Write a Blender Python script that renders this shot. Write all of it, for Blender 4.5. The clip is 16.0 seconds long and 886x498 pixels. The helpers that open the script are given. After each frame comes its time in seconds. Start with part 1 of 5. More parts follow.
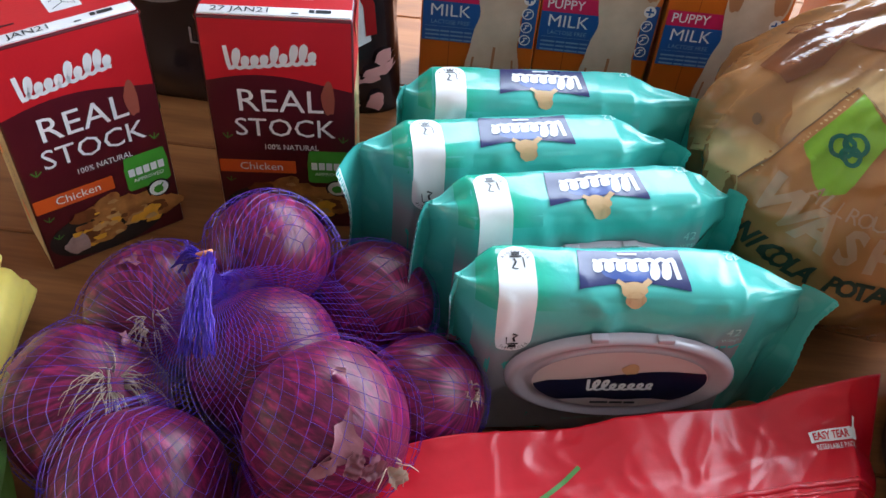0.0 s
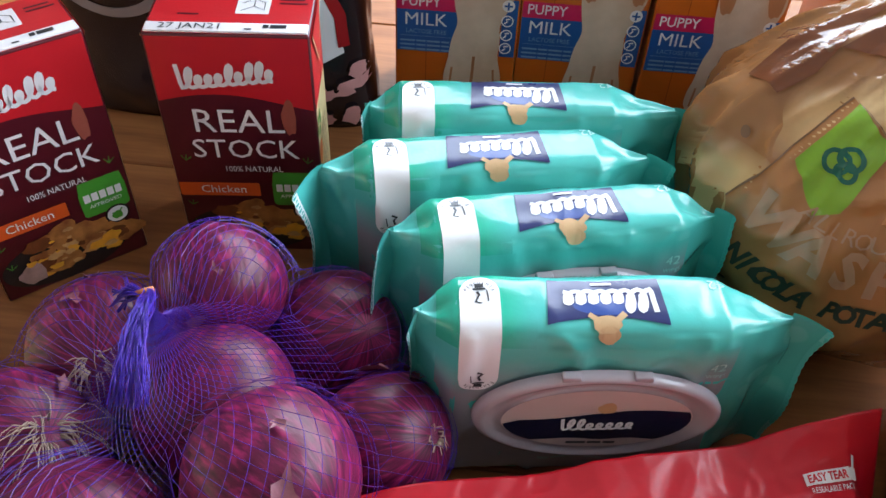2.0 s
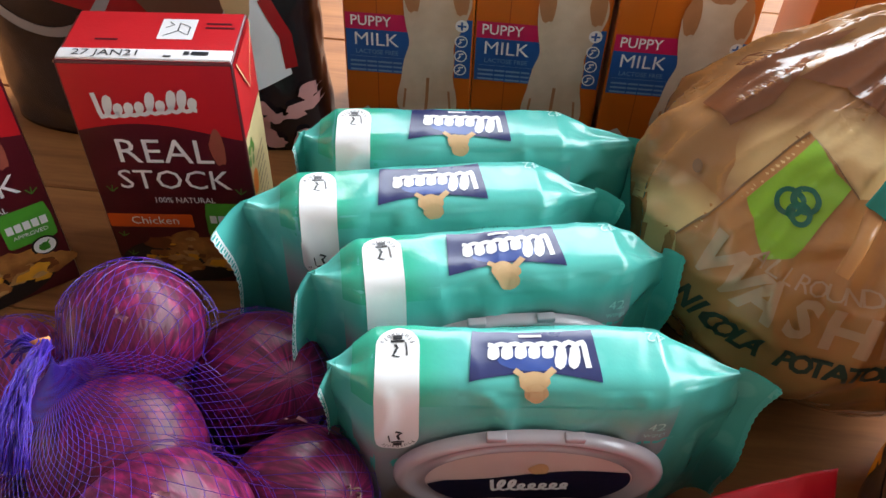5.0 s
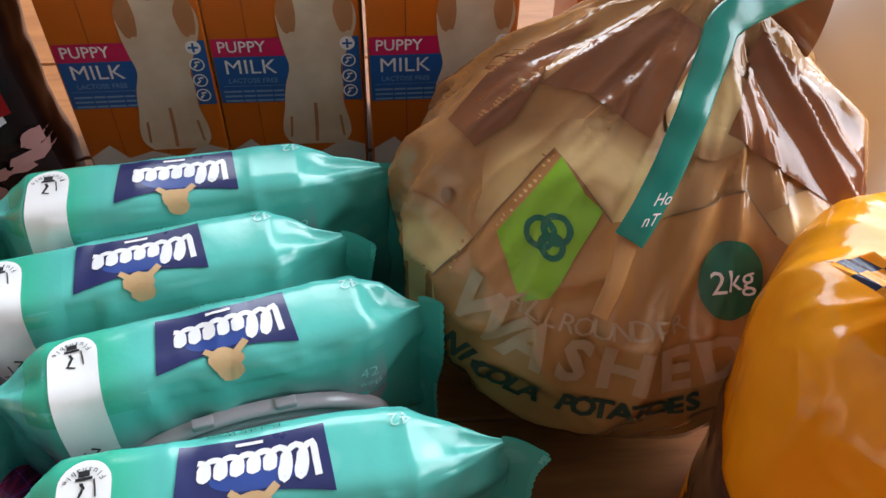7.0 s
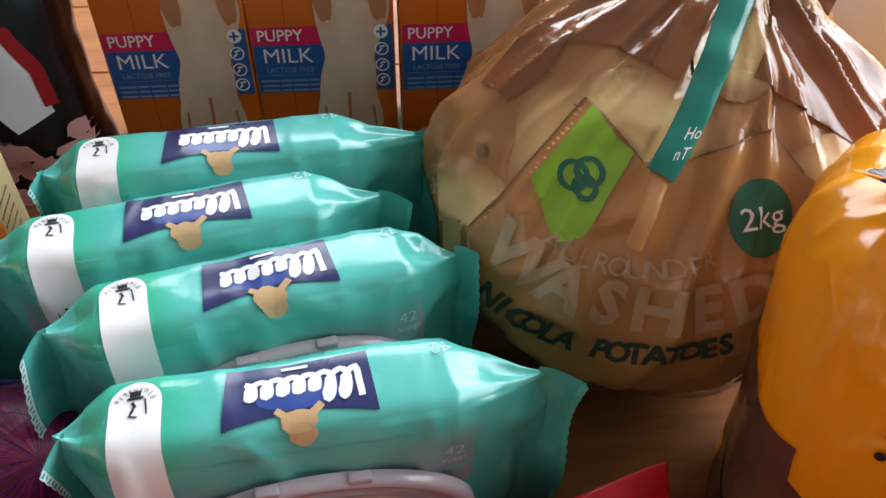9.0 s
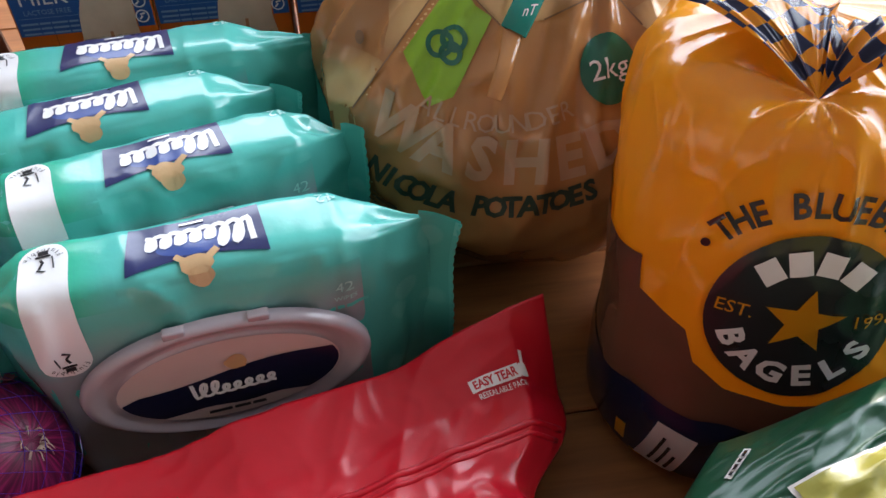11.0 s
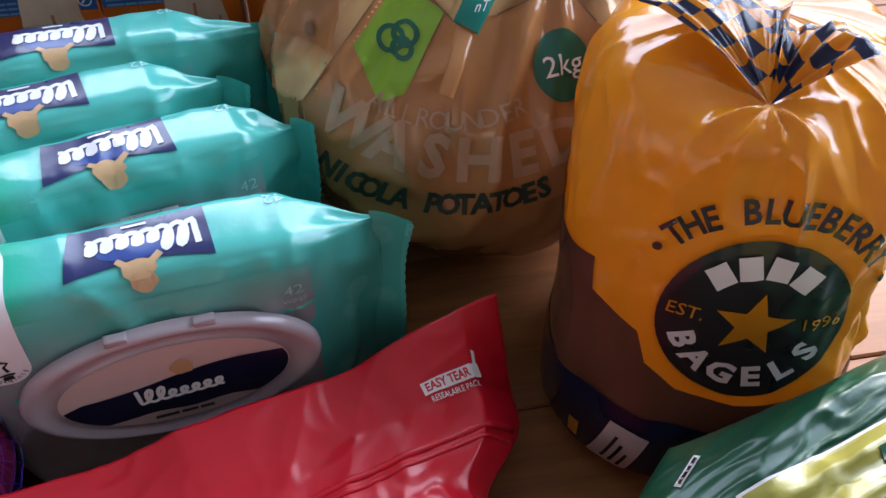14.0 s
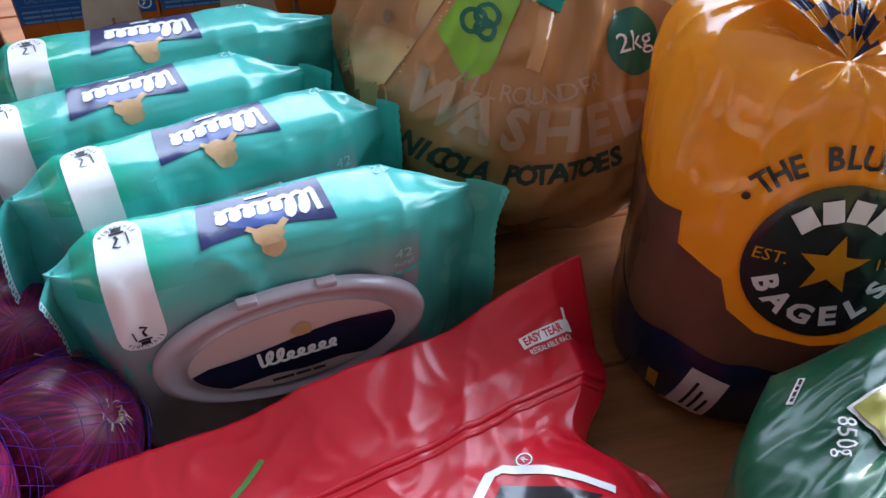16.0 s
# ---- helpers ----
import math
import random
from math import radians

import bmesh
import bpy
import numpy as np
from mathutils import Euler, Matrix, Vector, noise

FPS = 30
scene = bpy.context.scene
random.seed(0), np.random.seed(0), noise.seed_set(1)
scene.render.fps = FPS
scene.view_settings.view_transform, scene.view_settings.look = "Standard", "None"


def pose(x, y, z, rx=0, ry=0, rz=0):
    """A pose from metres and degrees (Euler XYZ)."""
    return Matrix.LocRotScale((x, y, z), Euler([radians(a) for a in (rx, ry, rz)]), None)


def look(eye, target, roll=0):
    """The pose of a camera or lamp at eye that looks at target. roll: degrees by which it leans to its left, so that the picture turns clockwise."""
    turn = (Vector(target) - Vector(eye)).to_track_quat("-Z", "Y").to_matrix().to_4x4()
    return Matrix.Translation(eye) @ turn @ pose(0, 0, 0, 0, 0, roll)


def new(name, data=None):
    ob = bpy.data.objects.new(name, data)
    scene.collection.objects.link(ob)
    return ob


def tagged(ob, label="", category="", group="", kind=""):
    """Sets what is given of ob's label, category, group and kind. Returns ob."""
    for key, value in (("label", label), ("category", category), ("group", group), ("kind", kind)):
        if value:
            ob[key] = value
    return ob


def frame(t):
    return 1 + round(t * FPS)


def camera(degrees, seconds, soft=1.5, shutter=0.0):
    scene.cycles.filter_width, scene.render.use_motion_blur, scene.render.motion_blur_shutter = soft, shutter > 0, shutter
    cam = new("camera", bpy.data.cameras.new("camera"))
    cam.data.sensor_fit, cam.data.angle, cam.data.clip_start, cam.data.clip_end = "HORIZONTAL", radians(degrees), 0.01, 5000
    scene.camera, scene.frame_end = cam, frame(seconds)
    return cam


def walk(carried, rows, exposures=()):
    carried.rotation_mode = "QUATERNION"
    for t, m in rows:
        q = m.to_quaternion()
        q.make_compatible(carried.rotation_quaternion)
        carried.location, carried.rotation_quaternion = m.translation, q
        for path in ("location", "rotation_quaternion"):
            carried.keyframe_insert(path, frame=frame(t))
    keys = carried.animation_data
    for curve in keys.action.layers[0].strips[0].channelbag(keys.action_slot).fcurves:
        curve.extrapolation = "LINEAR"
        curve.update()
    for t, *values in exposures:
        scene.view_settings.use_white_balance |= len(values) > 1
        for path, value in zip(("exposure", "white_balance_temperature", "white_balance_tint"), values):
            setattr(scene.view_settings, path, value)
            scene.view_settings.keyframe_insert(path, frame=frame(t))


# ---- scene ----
from mathutils.bvhtree import BVHTree

cam = camera(54.7, 16.0)
PATH = [
    (0, (0.033, 0.008, 0.439), (-0.026, 1.402, -0.994), 5.0),
    (0.5, (0.028, 0.012, 0.435), (-0.048, 1.407, -0.996), 3.6),
    (1, (0.033, 0.015, 0.436), (-0.052, 1.401, -1.003), 3.6),
    (1.5, (0.041, 0.024, 0.428), (-0.061, 1.384, -1.035), 4.2),
    (2, (0.059, 0.045, 0.428), (-0.043, 1.433, -1.008), 2.8),
    (2.5, (0.062, 0.039, 0.43), (-0.038, 1.464, -0.97), 2.7),
    (3, (0.057, 0.028, 0.422), (-0.06, 1.467, -0.962), 3.2),
    (3.2, (0.056, 0.023, 0.423), (-0.076, 1.467, -0.955), 2.7),
    (5.3, (0.117, 0.121, 0.423), (-0.002, 1.495, -1.026), 2.2),
    (5.5, (0.135, 0.155, 0.422), (0.05, 1.521, -1.036), 1.8),
    (6, (0.172, 0.172, 0.411), (0.238, 1.506, -1.078), 2.9),
    (6.5, (0.172, 0.169, 0.412), (0.298, 1.499, -1.076), 2.6),
    (7, (0.169, 0.162, 0.41), (0.289, 1.496, -1.076), 1.8),
    (7.5, (0.163, 0.153, 0.406), (0.275, 1.487, -1.08), 1.4),
    (8, (0.156, 0.148, 0.397), (0.239, 1.505, -1.07), 0.6),
    (8.5, (0.16, 0.142, 0.394), (0.232, 1.556, -1.018), 0.8),
    (9, (0.159, 0.119, 0.384), (0.24, 1.556, -1.004), 0.1),
    (9.5, (0.167, 0.085, 0.379), (0.28, 1.52, -1.01), -1.6),
    (10, (0.181, 0.059, 0.367), (0.334, 1.488, -1.024), -3.4),
    (10.2, (0.186, 0.051, 0.363), (0.347, 1.492, -1.015), -3.5),
    (12.3, (0.169, 0.048, 0.377), (0.431, 1.419, -1.056), 3.6),
    (12.5, (0.177, 0.044, 0.379), (0.447, 1.42, -1.047), 2.9),
    (13, (0.179, 0.038, 0.379), (0.5, 1.406, -1.045), 3.1),
    (13.5, (0.187, 0.042, 0.371), (0.497, 1.407, -1.058), 3.2),
    (14, (0.186, 0.061, 0.369), (0.472, 1.42, -1.07), 1.6),
    (14.5, (0.176, 0.059, 0.363), (0.456, 1.428, -1.068), -0.3),
    (15, (0.146, 0.048, 0.365), (0.466, 1.412, -1.062), -0.1),
    (15.5, (0.123, 0.043, 0.367), (0.464, 1.415, -1.048), 1.3),
    (16, (0.123, 0.038, 0.371), (0.482, 1.408, -1.041), 1.5),
]
walk(cam, [(t, look(eye, target, roll)) for t, eye, target, roll in PATH], [
    (0, 0.60, 6200, 10), (2.5, 0.60, 6450, 12), (3.2, 0.60, 6550, 12), (5.5, 0.46, 7050, 12), (6, 0.2, 7000, 13), (10, 0.32, 6900, 14),
    (12.5, 0.22, 6250, 17), (14, 0.2, 6050, 18), (15, 0.26, 5700, 17), (16, 0.34, 5900, 15)])

# ---- world, sun, window light ----
world = bpy.data.worlds.new("sky")
scene.world = world
world.use_nodes = True
_sky = world.node_tree.nodes.new("ShaderNodeTexSky")
_sky.sky_type, _sky.sun_disc = "NISHITA", False
SUN_UP, SUN_AZ = 13.5, 45.0          # degrees above the table, and round from +x towards +y
_sky.sun_elevation, _sky.sun_rotation = radians(SUN_UP), radians(90 - SUN_AZ)
world.node_tree.links.new(_sky.outputs[0], world.node_tree.nodes["Background"].inputs[0])
world.node_tree.nodes["Background"].inputs[1].default_value = 0.12


def lamp(name, kind, energy, colour, m, **more):
    data = bpy.data.lights.new(name, kind)
    data.energy, data.color = energy, colour
    for key, value in more.items():
        if key == "angle":
            data.angle = value
        elif key == "size":
            data.shape, data.size, data.size_y = "RECTANGLE", value[0], value[1]
    ob = new(name, data)
    ob.matrix_world = m
    return ob


_d = Vector((math.cos(radians(SUN_UP)) * math.cos(radians(SUN_AZ)), math.cos(radians(SUN_UP)) * math.sin(radians(SUN_AZ)), math.sin(radians(SUN_UP))))
lamp("sun", "SUN", 8.0, (1.0, 0.93, 0.82), look(_d * 4, (0, 0, 0)), angle=radians(0.6))
# area lamps added at the unseen windows to carry their skylight
lamp("window_light", "AREA", 34.0, (0.75, 0.87, 1.0), look((1.26, 0.75, 0.75), (0.1, 0.35, 0.1)), size=(1.5, 1.0))
lamp("back_window_light", "AREA", 34.0, (0.75, 0.87, 1.0), look((0.4, 1.66, 0.85), (0.1, 0.35, 0.1)), size=(1.5, 1.0))


# ---- materials ----
def mat(name, colour, rough=0.5, vary=0.15, scale=40.0, bump=0.0, bump_scale=300.0, metal=0.0, coat=0.0, second=None, amount=0.0, spec=0.5, through_light=0.0):
    """A surface with grain at two scales; second is a stain colour laid on in patches."""
    m = bpy.data.materials.new(name)
    m.use_nodes = True
    nt = m.node_tree
    n, link = nt.nodes, nt.links.new
    p = n["Principled BSDF"]
    tc = n.new("ShaderNodeTexCoord")
    a = n.new("ShaderNodeTexNoise")
    a.inputs["Scale"].default_value, a.inputs["Detail"].default_value = scale, 5
    link(tc.outputs["Object"], a.inputs["Vector"])
    mix = n.new("ShaderNodeMix")
    mix.data_type = "RGBA"
    c = Vector(colour)
    mix.inputs[6].default_value = (*(c * (1 - vary)), 1)
    mix.inputs[7].default_value = (*[min(1, v) for v in c * (1 + vary)], 1)
    link(a.outputs[0], mix.inputs[0])
    out = mix.outputs[2]
    if second:
        b = n.new("ShaderNodeTexNoise")
        b.inputs["Scale"].default_value, b.inputs["Detail"].default_value = scale * 0.3, 3
        link(tc.outputs["Object"], b.inputs["Vector"])
        ramp = n.new("ShaderNodeMapRange")
        ramp.inputs[1].default_value, ramp.inputs[2].default_value, ramp.inputs[4].default_value = 0.45, 0.65, amount
        link(b.outputs[0], ramp.inputs[0])
        mix2 = n.new("ShaderNodeMix")
        mix2.data_type = "RGBA"
        mix2.inputs[7].default_value = (*second, 1)
        link(ramp.outputs[0], mix2.inputs[0])
        link(out, mix2.inputs[6])
        out = mix2.outputs[2]
    link(out, p.inputs["Base Color"])
    rr = n.new("ShaderNodeMapRange")
    rr.inputs[3].default_value, rr.inputs[4].default_value = max(0.02, rough * 0.8), min(1, rough * 1.2)
    link(a.outputs[0], rr.inputs[0])
    link(rr.outputs[0], p.inputs["Roughness"])
    p.inputs["Metallic"].default_value = metal
    p.inputs["Coat Weight"].default_value, p.inputs["Coat Roughness"].default_value = coat, 0.08
    p.inputs["Specular IOR Level"].default_value = spec
    if through_light:
        p.inputs["Subsurface Weight"].default_value = through_light
        p.inputs["Subsurface Radius"].default_value = (0.02, 0.012, 0.006)
    if bump:
        f = n.new("ShaderNodeTexNoise")
        f.inputs["Scale"].default_value, f.inputs["Detail"].default_value = bump_scale, 4
        link(tc.outputs["Object"], f.inputs["Vector"])
        bm_ = n.new("ShaderNodeBump")
        bm_.inputs["Strength"].default_value, bm_.inputs["Distance"].default_value = bump, 0.002
        link(f.outputs[0], bm_.inputs["Height"])
        link(bm_.outputs[0], p.inputs["Normal"])
    return m


def film(name, colour, rough=0.22, vary=0.1, crease=0.25, scale=22.0, **more):
    """Printed plastic film: glossy, with a soft crinkle."""
    more = {"coat": 0.18, **more}
    return mat(name, colour, rough, vary, 18.0, crease, scale * 2.2, **more)


def wood(name, dark, light, stretch=(2.5, 26, 26), rough=0.4):
    m = bpy.data.materials.new(name)
    m.use_nodes = True
    nt = m.node_tree
    n, link = nt.nodes, nt.links.new
    p = n["Principled BSDF"]
    tc, mp, a, b = n.new("ShaderNodeTexCoord"), n.new("ShaderNodeMapping"), n.new("ShaderNodeTexNoise"), n.new("ShaderNodeTexNoise")
    info = n.new("ShaderNodeObjectInfo")
    add = n.new("ShaderNodeVectorMath")
    scl = n.new("ShaderNodeVectorMath")
    scl.operation = "SCALE"
    scl.inputs[0].default_value = (3.1, 7.7, 1.3)
    link(info.outputs["Random"], scl.inputs["Scale"])
    link(tc.outputs["Object"], add.inputs[0])
    link(scl.outputs[0], add.inputs[1])
    link(add.outputs[0], mp.inputs[0])
    mp.inputs["Scale"].default_value = stretch
    link(mp.outputs[0], a.inputs[0])
    a.inputs["Scale"].default_value, a.inputs["Detail"].default_value, a.inputs["Distortion"].default_value = 1.6, 6, 1.2
    b.inputs["Scale"].default_value, b.inputs["Detail"].default_value = 14, 3
    link(mp.outputs[0], b.inputs[0])
    mx = n.new("ShaderNodeMix")
    mx.data_type = "FLOAT"
    mx.inputs[0].default_value = 0.3
    link(a.outputs[0], mx.inputs[2])
    link(b.outputs[0], mx.inputs[3])
    ramp = n.new("ShaderNodeMapRange")
    ramp.inputs[1].default_value, ramp.inputs[2].default_value = 0.3, 0.7
    link(mx.outputs[0], ramp.inputs[0])
    mix = n.new("ShaderNodeMix")
    mix.data_type = "RGBA"
    mix.inputs[6].default_value, mix.inputs[7].default_value = (*dark, 1), (*light, 1)
    link(ramp.outputs[0], mix.inputs[0])
    link(mix.outputs[2], p.inputs["Base Color"])
    p.inputs["Roughness"].default_value = rough
    p.inputs["Specular IOR Level"].default_value = 0.25
    bmp = n.new("ShaderNodeBump")
    bmp.inputs["Strength"].default_value, bmp.inputs["Distance"].default_value = 0.15, 0.001
    link(mx.outputs[0], bmp.inputs["Height"])
    link(bmp.outputs[0], p.inputs["Normal"])
    return m


TABLE = wood("varnished_pine", (0.17, 0.062, 0.02), (0.31, 0.128, 0.042), rough=0.48)
FLOOR = wood("floor_boards", (0.22, 0.12, 0.06), (0.36, 0.21, 0.11))
# tints of the added, unseen walls and ceiling, set for warm fill
PLASTER = mat("wall_paint", (0.5, 0.42, 0.38), 0.85, 0.05, 3, 0.1, 120)
CEILING = mat("ceiling_paint", (0.55, 0.55, 0.54), 0.8, 0.05, 4, 0.05, 150)
WHITE_PAINT = mat("white_paint", (0.8, 0.79, 0.76), 0.5, 0.04, 9, 0.05, 150)

TEAL = film("teal_film", (0.075, 0.47, 0.41), 0.22, 0.16)


def bubbles(m, pale):
    """Soft pale rings printed on the film."""
    nt = m.node_tree
    n, link = nt.nodes, nt.links.new
    tc, vo, mr, mx = n.new("ShaderNodeTexCoord"), n.new("ShaderNodeTexVoronoi"), n.new("ShaderNodeMapRange"), n.new("ShaderNodeMix")
    vo.inputs["Scale"].default_value = 46.0
    link(tc.outputs["Object"], vo.inputs["Vector"])
    mr.interpolation_type = "SMOOTHSTEP"
    mr.inputs[1].default_value, mr.inputs[2].default_value, mr.inputs[3].default_value, mr.inputs[4].default_value = 0.24, 0.36, 0.5, 0.0
    link(vo.outputs["Distance"], mr.inputs[0])
    mx.data_type = "RGBA"
    mx.inputs[7].default_value = (*pale, 1)
    p = n["Principled BSDF"].inputs["Base Color"]
    old = p.links[0].from_socket
    link(mr.outputs[0], mx.inputs[0])
    link(old, mx.inputs[6])
    link(mx.outputs[2], p)


bubbles(TEAL, (0.14, 0.56, 0.50))
PALE_TEAL = film("pale_teal_ink", (0.09, 0.52, 0.46), 0.27, 0.1)
SILVER_TEAL = film("silvery_ink", (0.26, 0.40, 0.41), 0.25, 0.12)
SEAL = film("seal_edge", (0.74, 0.78, 0.78), 0.3, 0.1)
NAVY = film("navy_ink", (0.012, 0.02, 0.10), 0.28, 0.12)
ROYAL = film("royal_blue_ink", (0.02, 0.06, 0.26), 0.28, 0.12)
FOREST = film("dark_forest_ink", (0.03, 0.045, 0.03), 0.5, 0.15, coat=0.0, spec=0.2)
SOFT_WHITE = film("soft_white_ink", (0.3, 0.62, 0.58), 0.28, 0.05)
WHITE = film("white_ink", (0.78, 0.79, 0.79), 0.3, 0.04)
LID_NAVY = film("lid_navy_ink", (0.007, 0.009, 0.032), 0.3, 0.1)
FAWN = film("fawn_ink", (0.55, 0.36, 0.18), 0.35, 0.25)
DARK = film("dark_ink", (0.02, 0.022, 0.025), 0.32, 0.2)
LID = mat("lid_plastic", (0.40, 0.35, 0.375), 0.22, 0.05, 30, 0.03, 400, coat=0.3)
LIDWHITE = mat("lid_label_white", (0.55, 0.44, 0.41), 0.3, 0.05)

CARD = dict(bump=0.06, bump_scale=500)
MAROON = mat("maroon_card", (0.075, 0.006, 0.011), 0.32, 0.35, 22, **CARD)
RED_CARD = mat("red_card", (0.5, 0.012, 0.018), 0.34, 0.12, 22, **CARD)
INK_WHITE = mat("card_white", (0.72, 0.71, 0.72), 0.4, 0.05, **CARD)
ORANGE_CARD = mat("orange_banner", (0.62, 0.085, 0.012), 0.36, 0.1, **CARD)
BADGE = mat("badge_green", (0.06, 0.30, 0.03), 0.36, 0.15, **CARD)
CREAM_CARD = mat("cream_card", (0.6, 0.48, 0.24), 0.4, 0.15, **CARD)
CARROT = mat("carrot_ink", (0.75, 0.17, 0.01), 0.36, 0.1, **CARD)
LEAF_INK = mat("leaf_ink", (0.06, 0.2, 0.03), 0.4, 0.3, **CARD)
PAN = mat("pan_ink", (0.018, 0.014, 0.014), 0.34, 0.2, **CARD)
ROAST = mat("roast_ink", (0.42, 0.17, 0.045), 0.36, 0.55, 160, second=(0.16, 0.035, 0.015), amount=0.8, **CARD)
ROAST_DARK = mat("roast_dark_ink", (0.17, 0.05, 0.016), 0.36, 0.5, 160, **CARD)
ROAST_PALE = mat("roast_pale_ink", (0.55, 0.30, 0.12), 0.36, 0.45, 160, second=(0.3, 0.1, 0.03), amount=0.7, **CARD)
GOLD_INK = mat("golden_ink", (0.72, 0.33, 0.03), 0.36, 0.3, 120, **CARD)
GARLIC = mat("garlic_ink", (0.36, 0.22, 0.2), 0.36, 0.4, 150, **CARD)
ORANGE = mat("orange_card", (0.5, 0.115, 0.010), 0.33, 0.16, 14, **CARD)
ORANGE_LINE = mat("plank_line_ink", (0.28, 0.055, 0.006), 0.36, 0.1, **CARD)
MAGENTA = mat("magenta_ink", (0.52, 0.012, 0.09), 0.34, 0.08, **CARD)
BLUE_CARD = mat("blue_ink", (0.012, 0.085, 0.30), 0.34, 0.1, **CARD)
PALE_BLUE = mat("pale_blue_ink", (0.16, 0.28, 0.46), 0.36, 0.1, **CARD)
CREAM = mat("cream_ink", (0.58, 0.48, 0.38), 0.38, 0.22, 60, second=(0.42, 0.27, 0.16), amount=0.6, **CARD)
TAN = mat("tan_ink", (0.38, 0.17, 0.075), 0.38, 0.25, 60, **CARD)
SNOW = mat("snow_ink", (0.5, 0.47, 0.46), 0.4, 0.18, 50, **CARD)
BLACK_FILM = film("black_film", (0.018, 0.012, 0.014), 0.2, 0.3)
GREY_INK = film("grey_ink", (0.28, 0.26, 0.27), 0.25, 0.15)
RED_FILM_INK = film("deep_red_ink", (0.33, 0.012, 0.015), 0.25, 0.15)
BROWN_INK = film("brown_fur_ink", (0.13, 0.055, 0.035), 0.35, 0.4)
MEAT = film("pink_meat_ink", (0.6, 0.3, 0.28), 0.3, 0.3)
KRAFT = film("kraft_print_film", (0.38, 0.18, 0.066), 0.12, 0.14, crease=0.35, coat=0.2, spec=0.4)
CLEAR = film("tan_see_through_film", (0.34, 0.17, 0.068), 0.11, 0.2, crease=0.35, coat=0.2, spec=0.4, second=(0.26, 0.13, 0.06), amount=0.6)
SOIL = film("brown_window_film", (0.22, 0.08, 0.032), 0.1, 0.35, crease=0.4, second=(0.14, 0.06, 0.04), amount=0.7)
LIME = film("lime_ink", (0.20, 0.40, 0.025), 0.22, 0.1, crease=0.3)
BOTTLE = film("bottle_green_ink", (0.008, 0.105, 0.065), 0.25, 0.12)
STRIP = film("sea_green_strip", (0.004, 0.18, 0.14), 0.2, 0.12)
FADED = film("faded_white_ink", (0.40, 0.25, 0.15), 0.25, 0.1)
BROWN_LINE = film("brown_line_ink", (0.17, 0.085, 0.035), 0.3)
YELLOW = film("yellow_film", (0.68, 0.285, 0.013), 0.14, 0.1, crease=0.35, coat=0.3)
BERRY = film("bagel_seen_through_film", (0.13, 0.058, 0.036), 0.18, 0.4, crease=0.3, second=(0.07, 0.03, 0.03), amount=0.7)


def lets_light(m, colour, share):
    """Thin film: part of the light from behind comes through."""
    n, link = m.node_tree.nodes, m.node_tree.links.new
    tr, mx = n.new("ShaderNodeBsdfTranslucent"), n.new("ShaderNodeMixShader")
    tr.inputs["Color"].default_value = (*colour, 1)
    mx.inputs[0].default_value = share
    link(n["Principled BSDF"].outputs[0], mx.inputs[1])
    link(tr.outputs[0], mx.inputs[2])
    link(mx.outputs[0], n["Material Output"].inputs["Surface"])


lets_light(YELLOW, (0.95, 0.5, 0.04), 0.23)
CHECK_NAVY = film("navy_check_ink", (0.009, 0.013, 0.042), 0.18, 0.15)
CHARCOAL = film("charcoal_ink", (0.022, 0.021, 0.024), 0.2, 0.2)
PAPER = mat("paper_label", (0.58, 0.55, 0.53), 0.6, 0.06)
RED_FILM = film("red_film", (0.52, 0.008, 0.02), 0.3, 0.12, crease=0.25, scale=16, coat=0.12, spec=0.35)
RED_SEAL = film("red_seal", (0.58, 0.014, 0.028), 0.3, 0.1, crease=0.2)
GREEN_FILM = film("green_film", (0.005, 0.055, 0.025), 0.34, 0.16, crease=0.35, coat=0.06, spec=0.35)
LIME_PANEL = film("olive_yellow_panel", (0.24, 0.22, 0.035), 0.3, 0.1, crease=0.3, coat=0.05)
GRAIN_INK = film("grain_photo_ink", (0.3, 0.14, 0.06), 0.2, 0.5, crease=0.4, second=(0.1, 0.04, 0.02), amount=0.7)
NET = mat("violet_net", (0.055, 0.018, 0.34), 0.35, 0.2, 200, through_light=0.3)
TAG = mat("orange_tie", (0.7, 0.25, 0.08), 0.5)
ROOT = mat("dry_root", (0.44, 0.33, 0.25), 0.85, 0.35, 200)
PEEL = mat("dry_peel", (0.25, 0.085, 0.11), 0.55, 0.5, 120, 0.2, 300)
# warm sunlight that misses the stalks is put into their bright yellow
STALK = mat("pale_yellow_stalk", (0.88, 0.70, 0.17), 0.5, 0.18, 50, 0.15, 120, through_light=0.25)
LEAF = mat("green_leaf", (0.07, 0.17, 0.03), 0.5, 0.3, 60, 0.2, 150)
BOTTLE_WHITE = mat("white_plastic", (0.8, 0.77, 0.72), 0.35, 0.05, 20)


def fading(name, pale, rim):
    """Printed tuber: pale in the middle, browner towards its own rim."""
    m = film(name, pale, 0.16, 0.16, crease=0.35)
    nt = m.node_tree
    at, mx = nt.nodes.new("ShaderNodeAttribute"), nt.nodes.new("ShaderNodeMix")
    at.attribute_name = "fade"
    mx.data_type = "RGBA"
    mx.inputs[7].default_value = (*rim, 1)
    p = nt.nodes["Principled BSDF"].inputs["Base Color"]
    old = p.links[0].from_socket
    nt.links.new(at.outputs["Fac"], mx.inputs[0])
    nt.links.new(old, mx.inputs[6])
    nt.links.new(mx.outputs[2], p)
    return m


